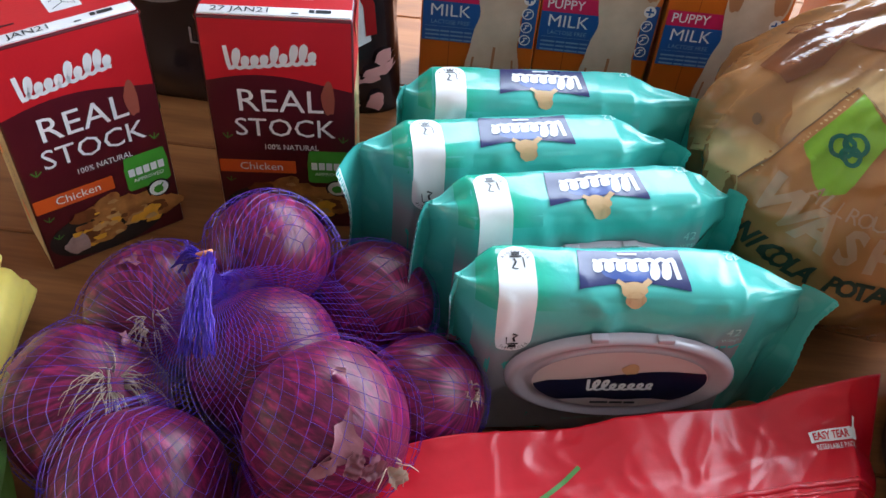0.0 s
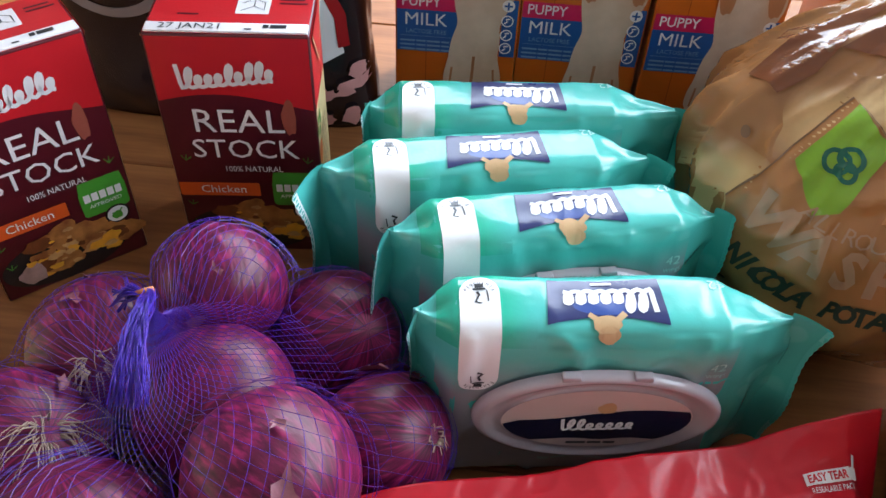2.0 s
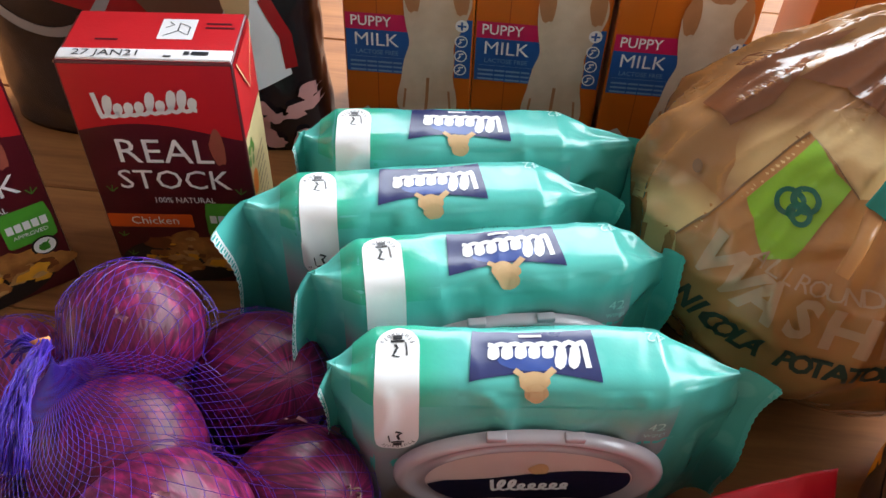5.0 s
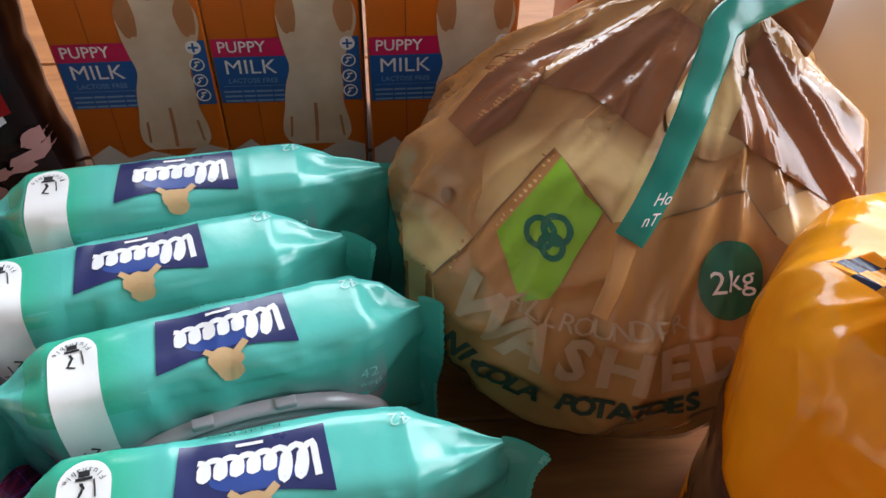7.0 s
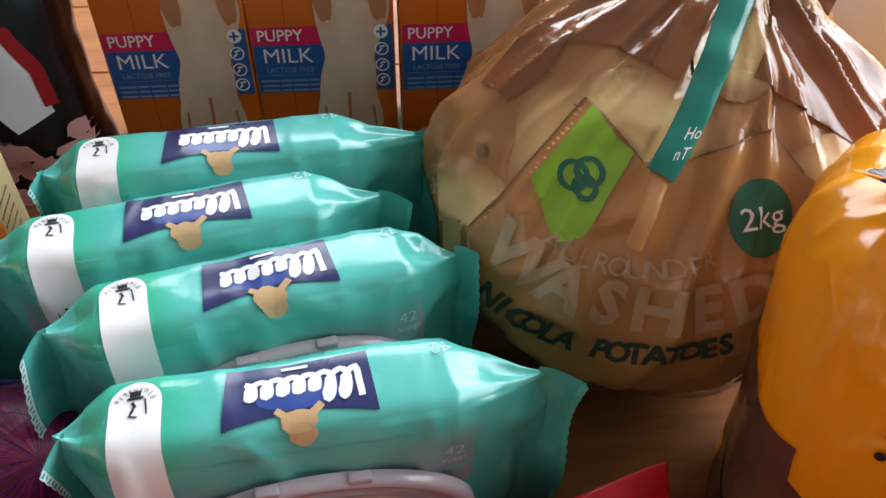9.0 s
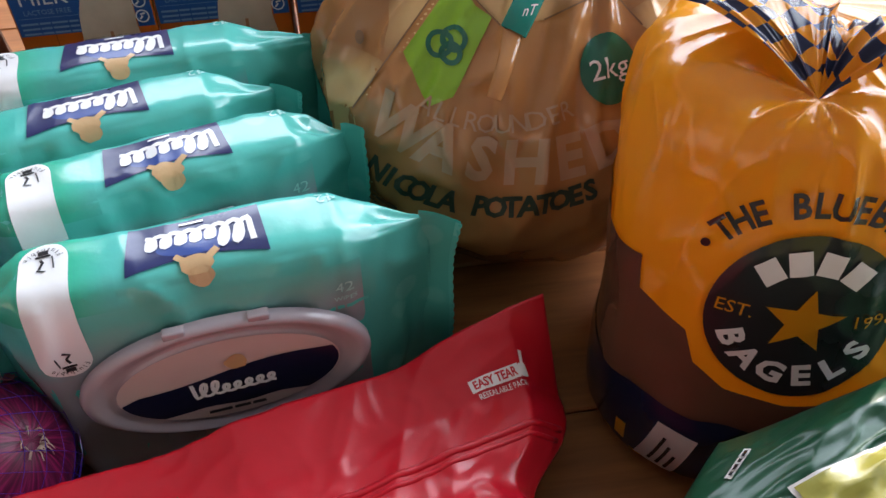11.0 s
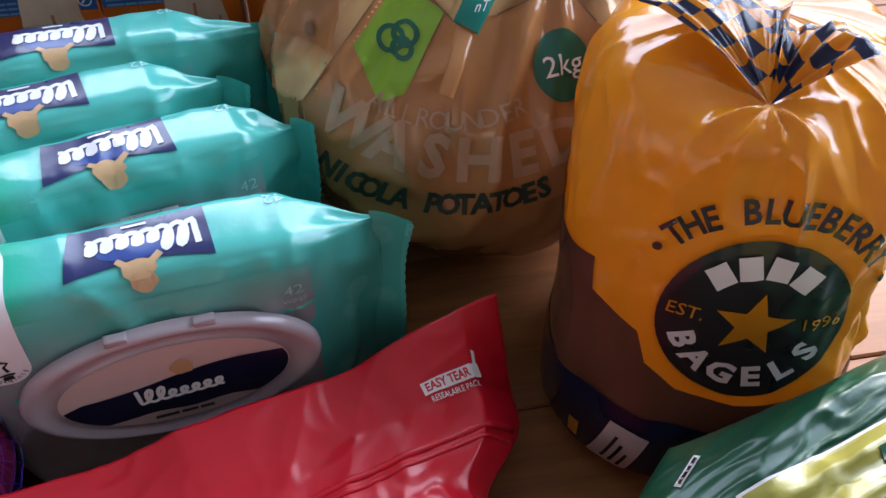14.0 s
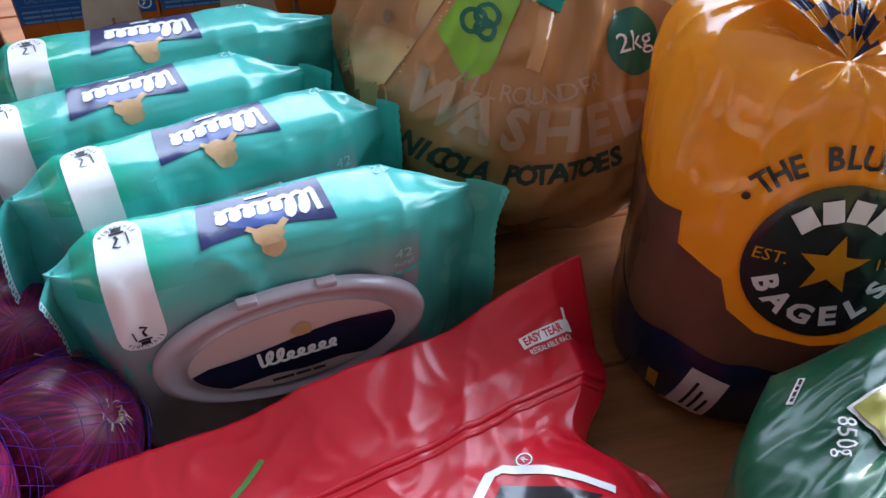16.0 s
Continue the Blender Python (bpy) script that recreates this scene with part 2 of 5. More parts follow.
TUBER = fading("pale_tuber_ink", (0.62, 0.43, 0.2), (0.33, 0.17, 0.07))
GREEN_TO_TEAL = fading("green_to_teal_ink", (0.028, 0.42, 0.28), (0.075, 0.47, 0.41))
TEAL_TO_SILVER = fading("teal_to_silver_film", (0.075, 0.47, 0.41), (0.28, 0.30, 0.32))


def onion_skin():
    m = bpy.data.materials.new("red_onion_skin")
    m.use_nodes = True
    nt = m.node_tree
    n, link = nt.nodes, nt.links.new
    p = n["Principled BSDF"]
    tc, sep, at = n.new("ShaderNodeTexCoord"), n.new("ShaderNodeSeparateXYZ"), n.new("ShaderNodeMath")
    link(tc.outputs["Object"], sep.inputs[0])
    at.operation = "ARCTAN2"
    link(sep.outputs[0], at.inputs[0])
    link(sep.outputs[1], at.inputs[1])
    com = n.new("ShaderNodeCombineXYZ")
    up = n.new("ShaderNodeMath")
    up.operation = "MULTIPLY"
    up.inputs[1].default_value = 9.0
    link(sep.outputs[2], up.inputs[0])
    link(at.outputs[0], com.inputs[0])
    link(up.outputs[0], com.inputs[1])
    info = n.new("ShaderNodeObjectInfo")
    link(info.outputs["Random"], com.inputs[2])
    a, b = n.new("ShaderNodeTexNoise"), n.new("ShaderNodeTexNoise")
    a.inputs["Scale"].default_value, a.inputs["Detail"].default_value = 12.0, 8
    link(com.outputs[0], a.inputs[0])
    b.inputs["Scale"].default_value, b.inputs["Detail"].default_value = 28.0, 4
    link(tc.outputs["Object"], b.inputs[0])
    r = n.new("ShaderNodeValToRGB")
    r.color_ramp.elements[0].position, r.color_ramp.elements[0].color = 0.29, (0.034, 0.003, 0.016, 1)
    r.color_ramp.elements[1].position, r.color_ramp.elements[1].color = 0.76, (0.42, 0.022, 0.13, 1)
    e = r.color_ramp.elements.new(0.5)
    e.color = (0.13, 0.008, 0.046, 1)
    link(a.outputs[0], r.inputs[0])
    mx, mr = n.new("ShaderNodeMix"), n.new("ShaderNodeMapRange")
    mx.data_type = "RGBA"
    mx.inputs[7].default_value = (0.10, 0.010, 0.03, 1)
    mr.inputs[1].default_value, mr.inputs[2].default_value, mr.inputs[4].default_value = 0.5, 0.64, 0.55
    link(b.outputs[0], mr.inputs[0])
    link(mr.outputs[0], mx.inputs[0])
    link(r.outputs[0], mx.inputs[6])
    link(mx.outputs[2], p.inputs["Base Color"])
    p.inputs["Roughness"].default_value = 0.34
    p.inputs["Specular IOR Level"].default_value = 0.35
    bp = n.new("ShaderNodeBump")
    bp.inputs["Strength"].default_value, bp.inputs["Distance"].default_value = 0.35, 0.0012
    link(a.outputs[0], bp.inputs["Height"])
    link(bp.outputs[0], p.inputs["Normal"])
    return m


ONION = onion_skin()


def checks():
    """Navy and yellow squares over the tail of a bag, by its own sheet coordinates."""
    m = film("checked_film", (0.7, 0.285, 0.012), 0.15, 0.1, crease=0.35)
    nt = m.node_tree
    uv, ck = nt.nodes.new("ShaderNodeUVMap"), nt.nodes.new("ShaderNodeTexChecker")
    ck.inputs["Scale"].default_value = 1.0
    ck.inputs["Color1"].default_value, ck.inputs["Color2"].default_value = (0.022, 0.03, 0.07, 1), (0.7, 0.285, 0.012, 1)
    nt.links.new(uv.outputs[0], ck.inputs[0])
    nt.links.new(ck.outputs[0], nt.nodes["Principled BSDF"].inputs["Base Color"])
    return m


CHECKS = checks()


# ---- helpers for meshes ----
def part(name, bm, material, parent=None, label="", smooth=True):
    me = bpy.data.meshes.new(name)
    bmesh.ops.recalc_face_normals(bm, faces=bm.faces) if smooth else None
    bm.to_mesh(me)
    bm.free()
    me.materials.append(material)
    for f in me.polygons:
        f.use_smooth = smooth
    ob = new(name, me)
    if parent:
        ob.parent = parent
    if label:
        tagged(ob, label)
    return ob


def thing(name, m, label, category, group=""):
    ob = new(name)
    ob.empty_display_size = 0.02
    ob.matrix_world = m
    return tagged(ob, label, category, group)


def box(x0, y0, z0, x1, y1, z1, bevel=0.0, segments=2):
    bm = bmesh.new()
    bmesh.ops.create_cube(bm, size=1)
    for v in bm.verts:
        v.co = Vector(((x0 + x1) / 2 + v.co.x * (x1 - x0), (y0 + y1) / 2 + v.co.y * (y1 - y0), (z0 + z1) / 2 + v.co.z * (z1 - z0)))
    if bevel:
        bmesh.ops.bevel(bm, geom=bm.edges[:], offset=bevel, segments=segments, affect="EDGES", profile=0.6)
    return bm


def join(*bms):
    out = bmesh.new()
    for b in bms:
        me = bpy.data.meshes.new("tmp")
        b.to_mesh(me)
        b.free()
        out.from_mesh(me)
        bpy.data.meshes.remove(me)
    return out


def sheet(f, nu, nv, wrap=False):
    """A grid of points f(i / nu, j / nv); wrap closes it in the first direction."""
    bm = bmesh.new()
    rows = [[bm.verts.new(f(i / nu, j / nv)) for i in range(nu if wrap else nu + 1)] for j in range(nv + 1)]
    for j in range(nv):
        for i in range(nu):
            k = (i + 1) % nu if wrap else i + 1
            bm.faces.new((rows[j][i], rows[j][k], rows[j + 1][k], rows[j + 1][i]))
    return bm, rows


def cap(bm, ring, centre):
    c = bm.verts.new(centre)
    for i in range(len(ring)):
        bm.faces.new((ring[i], ring[(i + 1) % len(ring)], c))


def tube(points, radius, sides=5):
    """A round strand along points; radius is one number or one a point."""
    bm = bmesh.new()
    pts = [Vector(p) for p in points]
    rings = []
    for i, p in enumerate(pts):
        d = (pts[min(i + 1, len(pts) - 1)] - pts[max(i - 1, 0)]).normalized()
        a = d.orthogonal().normalized() if not rings else (last - d * last.dot(d)).normalized()
        last = a
        b = d.cross(a)
        r = radius[i] if isinstance(radius, (list, tuple)) else radius
        rings.append([bm.verts.new(p + (a * math.cos(2 * math.pi * k / sides) + b * math.sin(2 * math.pi * k / sides)) * r) for k in range(sides)])
    for q, s in zip(rings, rings[1:]):
        for k in range(sides):
            bm.faces.new((q[k], q[(k + 1) % sides], s[(k + 1) % sides], s[k]))
    bm.faces.new(rings[0][::-1])
    bm.faces.new(rings[-1])
    return bm


# flat figures, to be laid on surfaces
def poly(*pts):
    bm = bmesh.new()
    bm.faces.new([bm.verts.new((x, y, 0)) for x, y in pts])
    bmesh.ops.triangulate(bm, faces=bm.faces[:])
    return bm


def oval(cx, cy, rx, ry, n=36, wob=0.0, seed=0.0):
    return poly(*[(cx + rx * math.cos(a) * (1 + wob * noise.noise((math.cos(a) * 1.5 + seed, math.sin(a) * 1.5, seed))), cy + ry * math.sin(a) * (1 + wob * noise.noise((math.cos(a) * 1.5 + seed, math.sin(a) * 1.5, seed)))) for a in (2 * math.pi * k / n for k in range(n))])


def rect(x0, y0, x1, y1, r=0.0, n=6):
    if not r:
        return poly((x0, y0), (x1, y0), (x1, y1), (x0, y1))
    pts = []
    for cx, cy, a0 in ((x1 - r, y0 + r, -90), (x1 - r, y1 - r, 0), (x0 + r, y1 - r, 90), (x0 + r, y0 + r, 180)):
        pts += [(cx + r * math.cos(radians(a0 + 90 * k / n)), cy + r * math.sin(radians(a0 + 90 * k / n))) for k in range(n + 1)]
    return poly(*pts)


def ring2(cx, cy, rx, ry, w, n=32, a0=0, a1=360):
    bm = bmesh.new()
    vs = []
    for k in range(n + 1):
        a = radians(a0 + (a1 - a0) * k / n)
        vs.append((bm.verts.new((cx + rx * math.cos(a), cy + ry * math.sin(a), 0)), bm.verts.new((cx + (rx - w) * math.cos(a), cy + (ry - w) * math.sin(a), 0))))
    for p, q in zip(vs, vs[1:]):
        bm.faces.new((p[0], q[0], q[1], p[1]))
    return bm


def ribbon(pts, w):
    bm = bmesh.new()
    vs = []
    for i, p in enumerate(pts):
        a, b = Vector((*pts[max(i - 1, 0)], 0)), Vector((*pts[min(i + 1, len(pts) - 1)], 0))
        d = (b - a).normalized()
        s = Vector((-d.y, d.x, 0)) * w / 2
        vs.append((bm.verts.new(Vector((*p, 0)) + s), bm.verts.new(Vector((*p, 0)) - s)))
    for p, q in zip(vs, vs[1:]):
        bm.faces.new((p[0], q[0], q[1], p[1]))
    return bm


def flourish(cx, cy, w, h, loops=7, slope=0.0, tall=(0, 1)):
    """A plain looped band in place of a brand's script; tall: which loops stand higher."""
    pts = [(cx - w / 2, cy + h * 0.55), (cx - w / 2 + 0.02 * w, cy - h * 0.4)]
    n = loops * 14
    for k in range(n + 1):
        t = k / n
        a = 2 * math.pi * loops * t
        high = 1.0 if int(loops * t) in tall else 0.56
        y = cy - h * 0.45 + h * high * 0.5 * (1 - math.cos(a))
        pts.append((cx - w * 0.45 + t * w * 0.9 + 0.4 / loops * w * math.sin(a) + 0.18 * (y - cy), y + slope * (t - 0.5) * w))
    return ribbon(pts, h * 0.2)


def letters(body, size, cx=0.0, cy=0.0, rot=0.0, sx=1.0, bold=0.0):
    cu = bpy.data.curves.new("t", "FONT")
    cu.body, cu.size, cu.align_x, cu.align_y, cu.resolution_u, cu.offset = body, size, "CENTER", "CENTER", 2, bold * size
    ob = bpy.data.objects.new("t", cu)
    me = bpy.data.meshes.new_from_object(ob)
    bm = bmesh.new()
    bm.from_mesh(me)
    bpy.data.objects.remove(ob)
    bpy.data.curves.remove(cu)
    bpy.data.meshes.remove(me)
    for v in bm.verts:
        x, y = v.co.x * sx, v.co.y
        v.co = Vector((cx + x * math.cos(rot) - y * math.sin(rot), cy + x * math.sin(rot) + y * math.cos(rot), 0))
    return bm


def arc_letters(body, size, cx, cy, r, a0, a1, inside=False, sx=1.0, bold=0.0):
    """Letters round a circle from a0 to a1 degrees; blanks are left out."""
    out = []
    for i, ch in enumerate(body):
        if ch == " ":
            continue
        a = radians(a0 + (a1 - a0) * i / max(1, len(body) - 1))
        out.append(letters(ch, size, cx + r * math.cos(a), cy + r * math.sin(a), a + math.pi / 2 if inside else a - math.pi / 2, sx, bold))
    return join(*out)


def bars(x0, y, widths, h, gap=0.001):
    out = []
    for w in widths:
        out.append(rect(x0, y, x0 + w, y + h))
        x0 += w + gap
    return join(*out)


def moved(bm, cx=0, cy=0, rot=0.0, sc=1.0):
    for v in bm.verts:
        x, y = v.co.x * sc, v.co.y * sc
        v.co = Vector((cx + x * math.cos(rot) - y * math.sin(rot), cy + x * math.sin(rot) + y * math.cos(rot), 0))
    return bm


def decal(name, bm, material, parent, lay, lift=0.0003, grid=0.0, label="", fade=None, smooth=True):
    """Lays a flat figure on a surface: lay(x, y) gives a place and a normal, or None where the surface ends."""
    if grid:
        for axis in (0, 1):
            lo, hi = min(v.co[axis] for v in bm.verts), max(v.co[axis] for v in bm.verts)
            for k in range(math.ceil(lo / grid), math.floor(hi / grid) + 1):
                n = Vector((1, 0, 0)) if axis == 0 else Vector((0, 1, 0))
                bmesh.ops.bisect_plane(bm, geom=bm.verts[:] + bm.edges[:] + bm.faces[:], dist=1e-7, plane_co=n * k * grid, plane_no=n)
    if fade:
        layer = bm.verts.layers.float.new("fade")
        for v in bm.verts:
            v[layer] = fade(v.co.x, v.co.y)
    gone = []
    for v in bm.verts:
        hit = lay(v.co.x, v.co.y)
        if hit is None:
            gone.append(v)
        else:
            v.co = hit[0] + hit[1] * lift
    if gone:
        bmesh.ops.delete(bm, geom=gone, context="VERTS")
    me = bpy.data.meshes.new(name)
    bm.to_mesh(me)
    bm.free()
    me.materials.append(material)
    for f in me.polygons:
        f.use_smooth = bool(grid)
    ob = new(name, me)
    ob.parent = parent
    if label:
        tagged(ob, label)
    return ob


def on_plane(origin, u, v):
    o, u, v = Vector(origin), Vector(u), Vector(v)
    n = u.cross(v).normalized()
    return lambda x, y: (o + u * x + v * y, n)


def on_mesh(bm, origin, u, v, reach=0.12):
    """Lays figures on a mesh by straight projection along the normal of the plane u, v."""
    bm.normal_update()
    tree = BVHTree.FromBMesh(bm)
    o, u, v = Vector(origin), Vector(u).normalized(), Vector(v).normalized()
    n = u.cross(v).normalized()

    def lay(x, y):
        place, normal, _, _ = tree.ray_cast(o + u * x + v * y + n * reach, -n, reach * 2)
        if place is None or abs(normal.dot(n)) < 0.03:
            return None
        return place, n

    def at(p):
        d = Vector(p) - o
        return d.dot(u), d.dot(v)
    return lay, at


def smoothline(xs, ys, x):
    """A smooth curve through the knots xs, ys."""
    i = max(0, min(len(xs) - 2, int(np.searchsorted(xs, x)) - 1))
    t = (x - xs[i]) / (xs[i + 1] - xs[i])
    g = lambda k: (ys[min(k + 1, len(ys) - 1)] - ys[max(k - 1, 0)]) / (xs[min(k + 1, len(xs) - 1)] - xs[max(k - 1, 0)])
    h = xs[i + 1] - xs[i]
    return (2 * t**3 - 3 * t**2 + 1) * ys[i] + (t**3 - 2 * t**2 + t) * h * g(i) + (-2 * t**3 + 3 * t**2) * ys[i + 1] + (t**3 - t**2) * h * g(i + 1)


def creases(p, scale, seed=0.0):
    """-0.5 to 0.5: thin sharp ridges with smooth hollows between, as in pulled film."""
    q = Vector((p[0] * scale + seed, p[1] * scale - seed, p[2] * scale + 3 * seed))
    q += Vector((noise.noise(q * 0.7), noise.noise(q * 0.7 + Vector((5, 0, 0))), 0)) * 0.5
    return 0.5 - min(1.0, abs(noise.noise(q)) * 2.6)


def crumple(p, scale, seed=0.0):
    """0 to about 1: flat facets that meet in creases, as in film."""
    d = noise.voronoi((p[0] * scale + seed, p[1] * scale - seed, p[2] * scale + 2 * seed))[0]
    return min(1.0, d[1] - d[0])


# ---- the room and the table ----
# unseen room, added so its walls and ceiling shape the table's light
def room():
    t = 0.12
    X0, X1, Y0, Y1, Z0, Z1 = -1.7, 1.3, -1.6, 1.7, -0.74, 1.75
    floor = part("floor", box(X0 - t, Y0 - t, Z0 - 0.05, X1 + t, Y1 + t, Z0), FLOOR, smooth=False)
    tagged(floor, "brown wooden floor under the table", "floor", kind="structure")
    tagged(part("ceiling", box(X0 - t, Y0 - t, Z1, X1 + t, Y1 + t, Z1 + 0.1), CEILING, smooth=False), "plain pale ceiling, unseen, added for bounced light", "ceiling", kind="structure")
    tagged(part("wall_west", box(X0 - t, Y0 - t, Z0, X0, Y1 + t, Z1), PLASTER, smooth=False), "plain painted wall, unseen, added for bounced light", "wall", kind="structure")
    tagged(part("wall_south", box(X0, Y0 - t, Z0, X1, Y0, Z1), PLASTER, smooth=False), "plain painted wall, unseen, added for bounced light", "wall", kind="structure")
    # walls with a window opening
    w = join(box(X1, Y0 - t, Z0, X1 + t, 0.0, Z1), box(X1, 1.5, Z0, X1 + t, Y1 + t, Z1), box(X1, 0.0, Z0, X1 + t, 1.5, 0.2), box(X1, 0.0, 1.35, X1 + t, 1.5, Z1))
    tagged(part("wall_east", w, PLASTER, smooth=False), "painted wall with a window opening, unseen, added around the table", "wall", kind="structure")
    w = join(box(X0, Y1, Z0, -0.35, Y1 + t, Z1), box(1.15, Y1, Z0, X1, Y1 + t, Z1), box(-0.35, Y1, Z0, 1.15, Y1 + t, 0.2), box(-0.35, Y1, 1.4, 1.15, Y1 + t, Z1))
    tagged(part("wall_north", w, PLASTER, smooth=False), "painted wall with a window opening, unseen, added around the table", "wall", kind="structure")
    for name, a, b, c, d, east in (("window_1", 0.0, 1.5, 0.2, 1.35, True), ("window_2", -0.35, 1.15, 0.2, 1.4, False)):
        win = thing(name, pose(0, 0, 0), "white-framed window", "window")
        tagged(win, kind="structure")
        bars_ = [(a, a + 0.04, c, d), (b - 0.04, b, c, d), (a + 0.04, b - 0.04, c, c + 0.04), (a + 0.04, b - 0.04, d - 0.04, d), ((a + b) / 2 - 0.02, (a + b) / 2 + 0.02, c + 0.04, d - 0.04)]
        if east:      # unseen post, added to throw a shadow band along the table
            bars_.append((1.265, 1.34, c + 0.04, d - 0.04))
        for p, q, r, s in bars_:
            g = box(X1 + 0.04, p, r, X1 + 0.09, q, s, 0.004) if east else box(p, Y1 + 0.04, r, q, Y1 + 0.09, s, 0.004)
            part("window_frame", g, WHITE_PAINT, win, smooth=False)


room()


def table():
    root = thing("dining_table", pose(0, 0, 0), "varnished orange-brown pine table under the groceries", "table")
    w, n = 0.112, 14
    for k in range(n):
        y = -0.38 + k * w
        bm = box(-0.75, y + 0.0005, -0.032, 0.92, y + w - 0.0005, 0.0, 0.0012, 1)
        part("board", bm, TABLE, root, smooth=False)
    for x in (-0.66, 0.83):
        for y in (-0.3, 1.1):
            part("leg", box(x - 0.035, y - 0.035, -0.74, x + 0.035, y + 0.035, -0.032, 0.006), TABLE, root, smooth=False)
    for y in (-0.3, 1.1):
        part("apron", box(-0.62, y - 0.012, -0.13, 0.79, y + 0.012, -0.033, 0.002), TABLE, root, smooth=False)


table()


# ---- wipes packs ----
def wipes_pack(m, seed, label, high=0.125, right=0.030, left=0.012, dx=0.0):
    root = thing("wipes_pack", m, label, "wipes pack", "row of wipes packs")
    L, HY, HZ, N = 0.082, 0.0235, high / 2, 4.8
    LR, LL = L + right * 0.62, L + left * 0.5
    angles = np.linspace(0, 2 * math.pi, 721)
    sup = lambda c, h: math.copysign(abs(c) ** (2 / N), c) * h
    ys = np.array([sup(math.sin(a), HY) for a in angles])   # 0: top, growing towards the back
    zs = np.array([sup(math.cos(a), HZ) for a in angles])
    arc = np.concatenate([[0], np.cumsum(np.hypot(np.diff(ys), np.diff(zs)))])

    def surf(x, a):
        e = min(1.0, max(0.0, (abs(x) - (0.060 if x > 0 else 0.067)) / ((LR if x > 0 else LL) - (0.060 if x > 0 else 0.067))))
        pinch = 1 - e ** 1.1
        pillow = 1 - 0.06 * min(1, (x / L) ** 2)
        y = sup(math.sin(a), HY * pillow * pinch)
        z = HZ + sup(math.cos(a), HZ * (1 - (0.18 if x > 0 else 0.1) * e ** 1.2 - 0.012 * min(1, (x / L) ** 2)))
        p = Vector((x, y, z))
        d = Vector((0, math.sin(a), math.cos(a)))
        k = 0.0016 * noise.noise((x * 22 + seed, y * 30, z * 22)) + 0.0014 * creases((x, y * 0.6, z * 0.6), 38, seed) * (0.5 + 3.0 * e * (1.15 - e) + (1.5 if d.y < -0.5 else 0.0)) + 0.014 * (crumple((x, y, z), 34, seed) - 0.35) * e * (1 - e)
        k += 0.0022 * e * math.sin(a * 3 + seed) * (1 - e)
        if d.z > 0.6 and e < 1:
            k -= 0.020 * e * (1 - e) * max(0.0, 1 - abs(y) / (HY * 0.75 * pinch + 1e-4))
        if z + d.z * k < 0:
            k = 0
        return p + d * k

    nu, nv = 96, 110
    bm, rows = sheet(lambda i, j: surf(-LL + (LL + LR) * j, 2 * math.pi * i), nu, nv, True)
    cap(bm, rows[0][::-1], (-LL, 0, HZ))
    cap(bm, rows[-1], (LR, 0, HZ))
    part("wrapper", bm, TEAL, root)

    # flat sealed ends, bent a little and notched along the edge
    for side in (-1, 1):
        tall = HZ * (0.85 if side > 0 else 0.90)

        def fin(u, v, off):
            out = right * (0.26 + 0.16 * v ** 2) + 0.004 if side > 0 else left * 0.55 * (0.7 + 0.3 * math.sin(v * 5 + seed)) + 0.003
            x = side * ((LR if side > 0 else LL) - 0.004 + u * out)
            z = HZ + (v * 2 - 1) * tall * (1 - 0.05 * u)
            y = off * 0.0006 - 0.008 * u * u * (1 if side > 0 else 1.0 + left * 55) + 0.003 * u * math.sin(v * 9 + seed)
            if u > 0.99:
                x -= side * 0.0006 * (int(v * 80) % 2)
            return Vector((x, y, max(0.0008, z)))
        a, ra = sheet(lambda u, v: fin(u, v, 1), 8, 80)
        b, rb = sheet(lambda u, v: fin(u, v, -1), 8, 80)
        part("end_seal", join(a, b), TEAL, root, "crimped sealed end")
        c, _ = sheet(lambda u, v: fin(0.86 + 0.14 * u, v, 1) + Vector((0, 0.0004, 0)), 2, 60)
        d, _ = sheet(lambda u, v: fin(0.86 + 0.14 * u, v, -1) - Vector((0, 0.0004, 0)), 2, 60)
        part("seal_edge", join(c, d), SEAL if side < 0 else PALE_TEAL, root)

    def lay(x, w):
        a = np.interp(-w % arc[-1], arc, angles)        # w grows from the top's middle towards the front
        h = 0.0008
        p = surf(x, a)
        n = (surf(x + h, a) - p).cross(surf(x, a + 0.02) - p)
        n = n.normalized() if n.length > 1e-12 else Vector((0, math.sin(a), math.cos(a)))
        return (p, n if n.dot(Vector((0, math.sin(a), math.cos(a)))) > 0 else -n)

    flip = lambda x, b: lay(-x, b)
    mid = lambda x, b: lay(-x + 0.003, b)
    g = 0.003
    # colour zones
    decal("green_zone", rect(0.030, -0.026, 0.076, 0.034), GREEN_TO_TEAL, root, flip, 0.00035, g, "greener end of the print", lambda x, w: max(0.0, min(1.0, (0.045 - x + 0.003 * noise.noise((x * 60, w * 60, 1.0))) / 0.014)))
    # front grades from teal to silver grey downwards
    dim = lambda x, w: max(0.0, min(1.0, (w - 0.03 - 0.06 * x + 0.006 * noise.noise((x * 30, w * 30, seed))) / 0.026))
    decal("pale_zone", rect(-0.066, 0.026, 0.076, 0.135), TEAL_TO_SILVER, root, flip, 0.0005, g, "teal front paling to silver grey", dim)
    # white tab that runs over the front edge
    decal("white_tab", rect(0.0465, -0.013, 0.0655, 0.056, 0.0094), WHITE, root, flip, 0.0009, 0.002, "white round-ended printed tab")
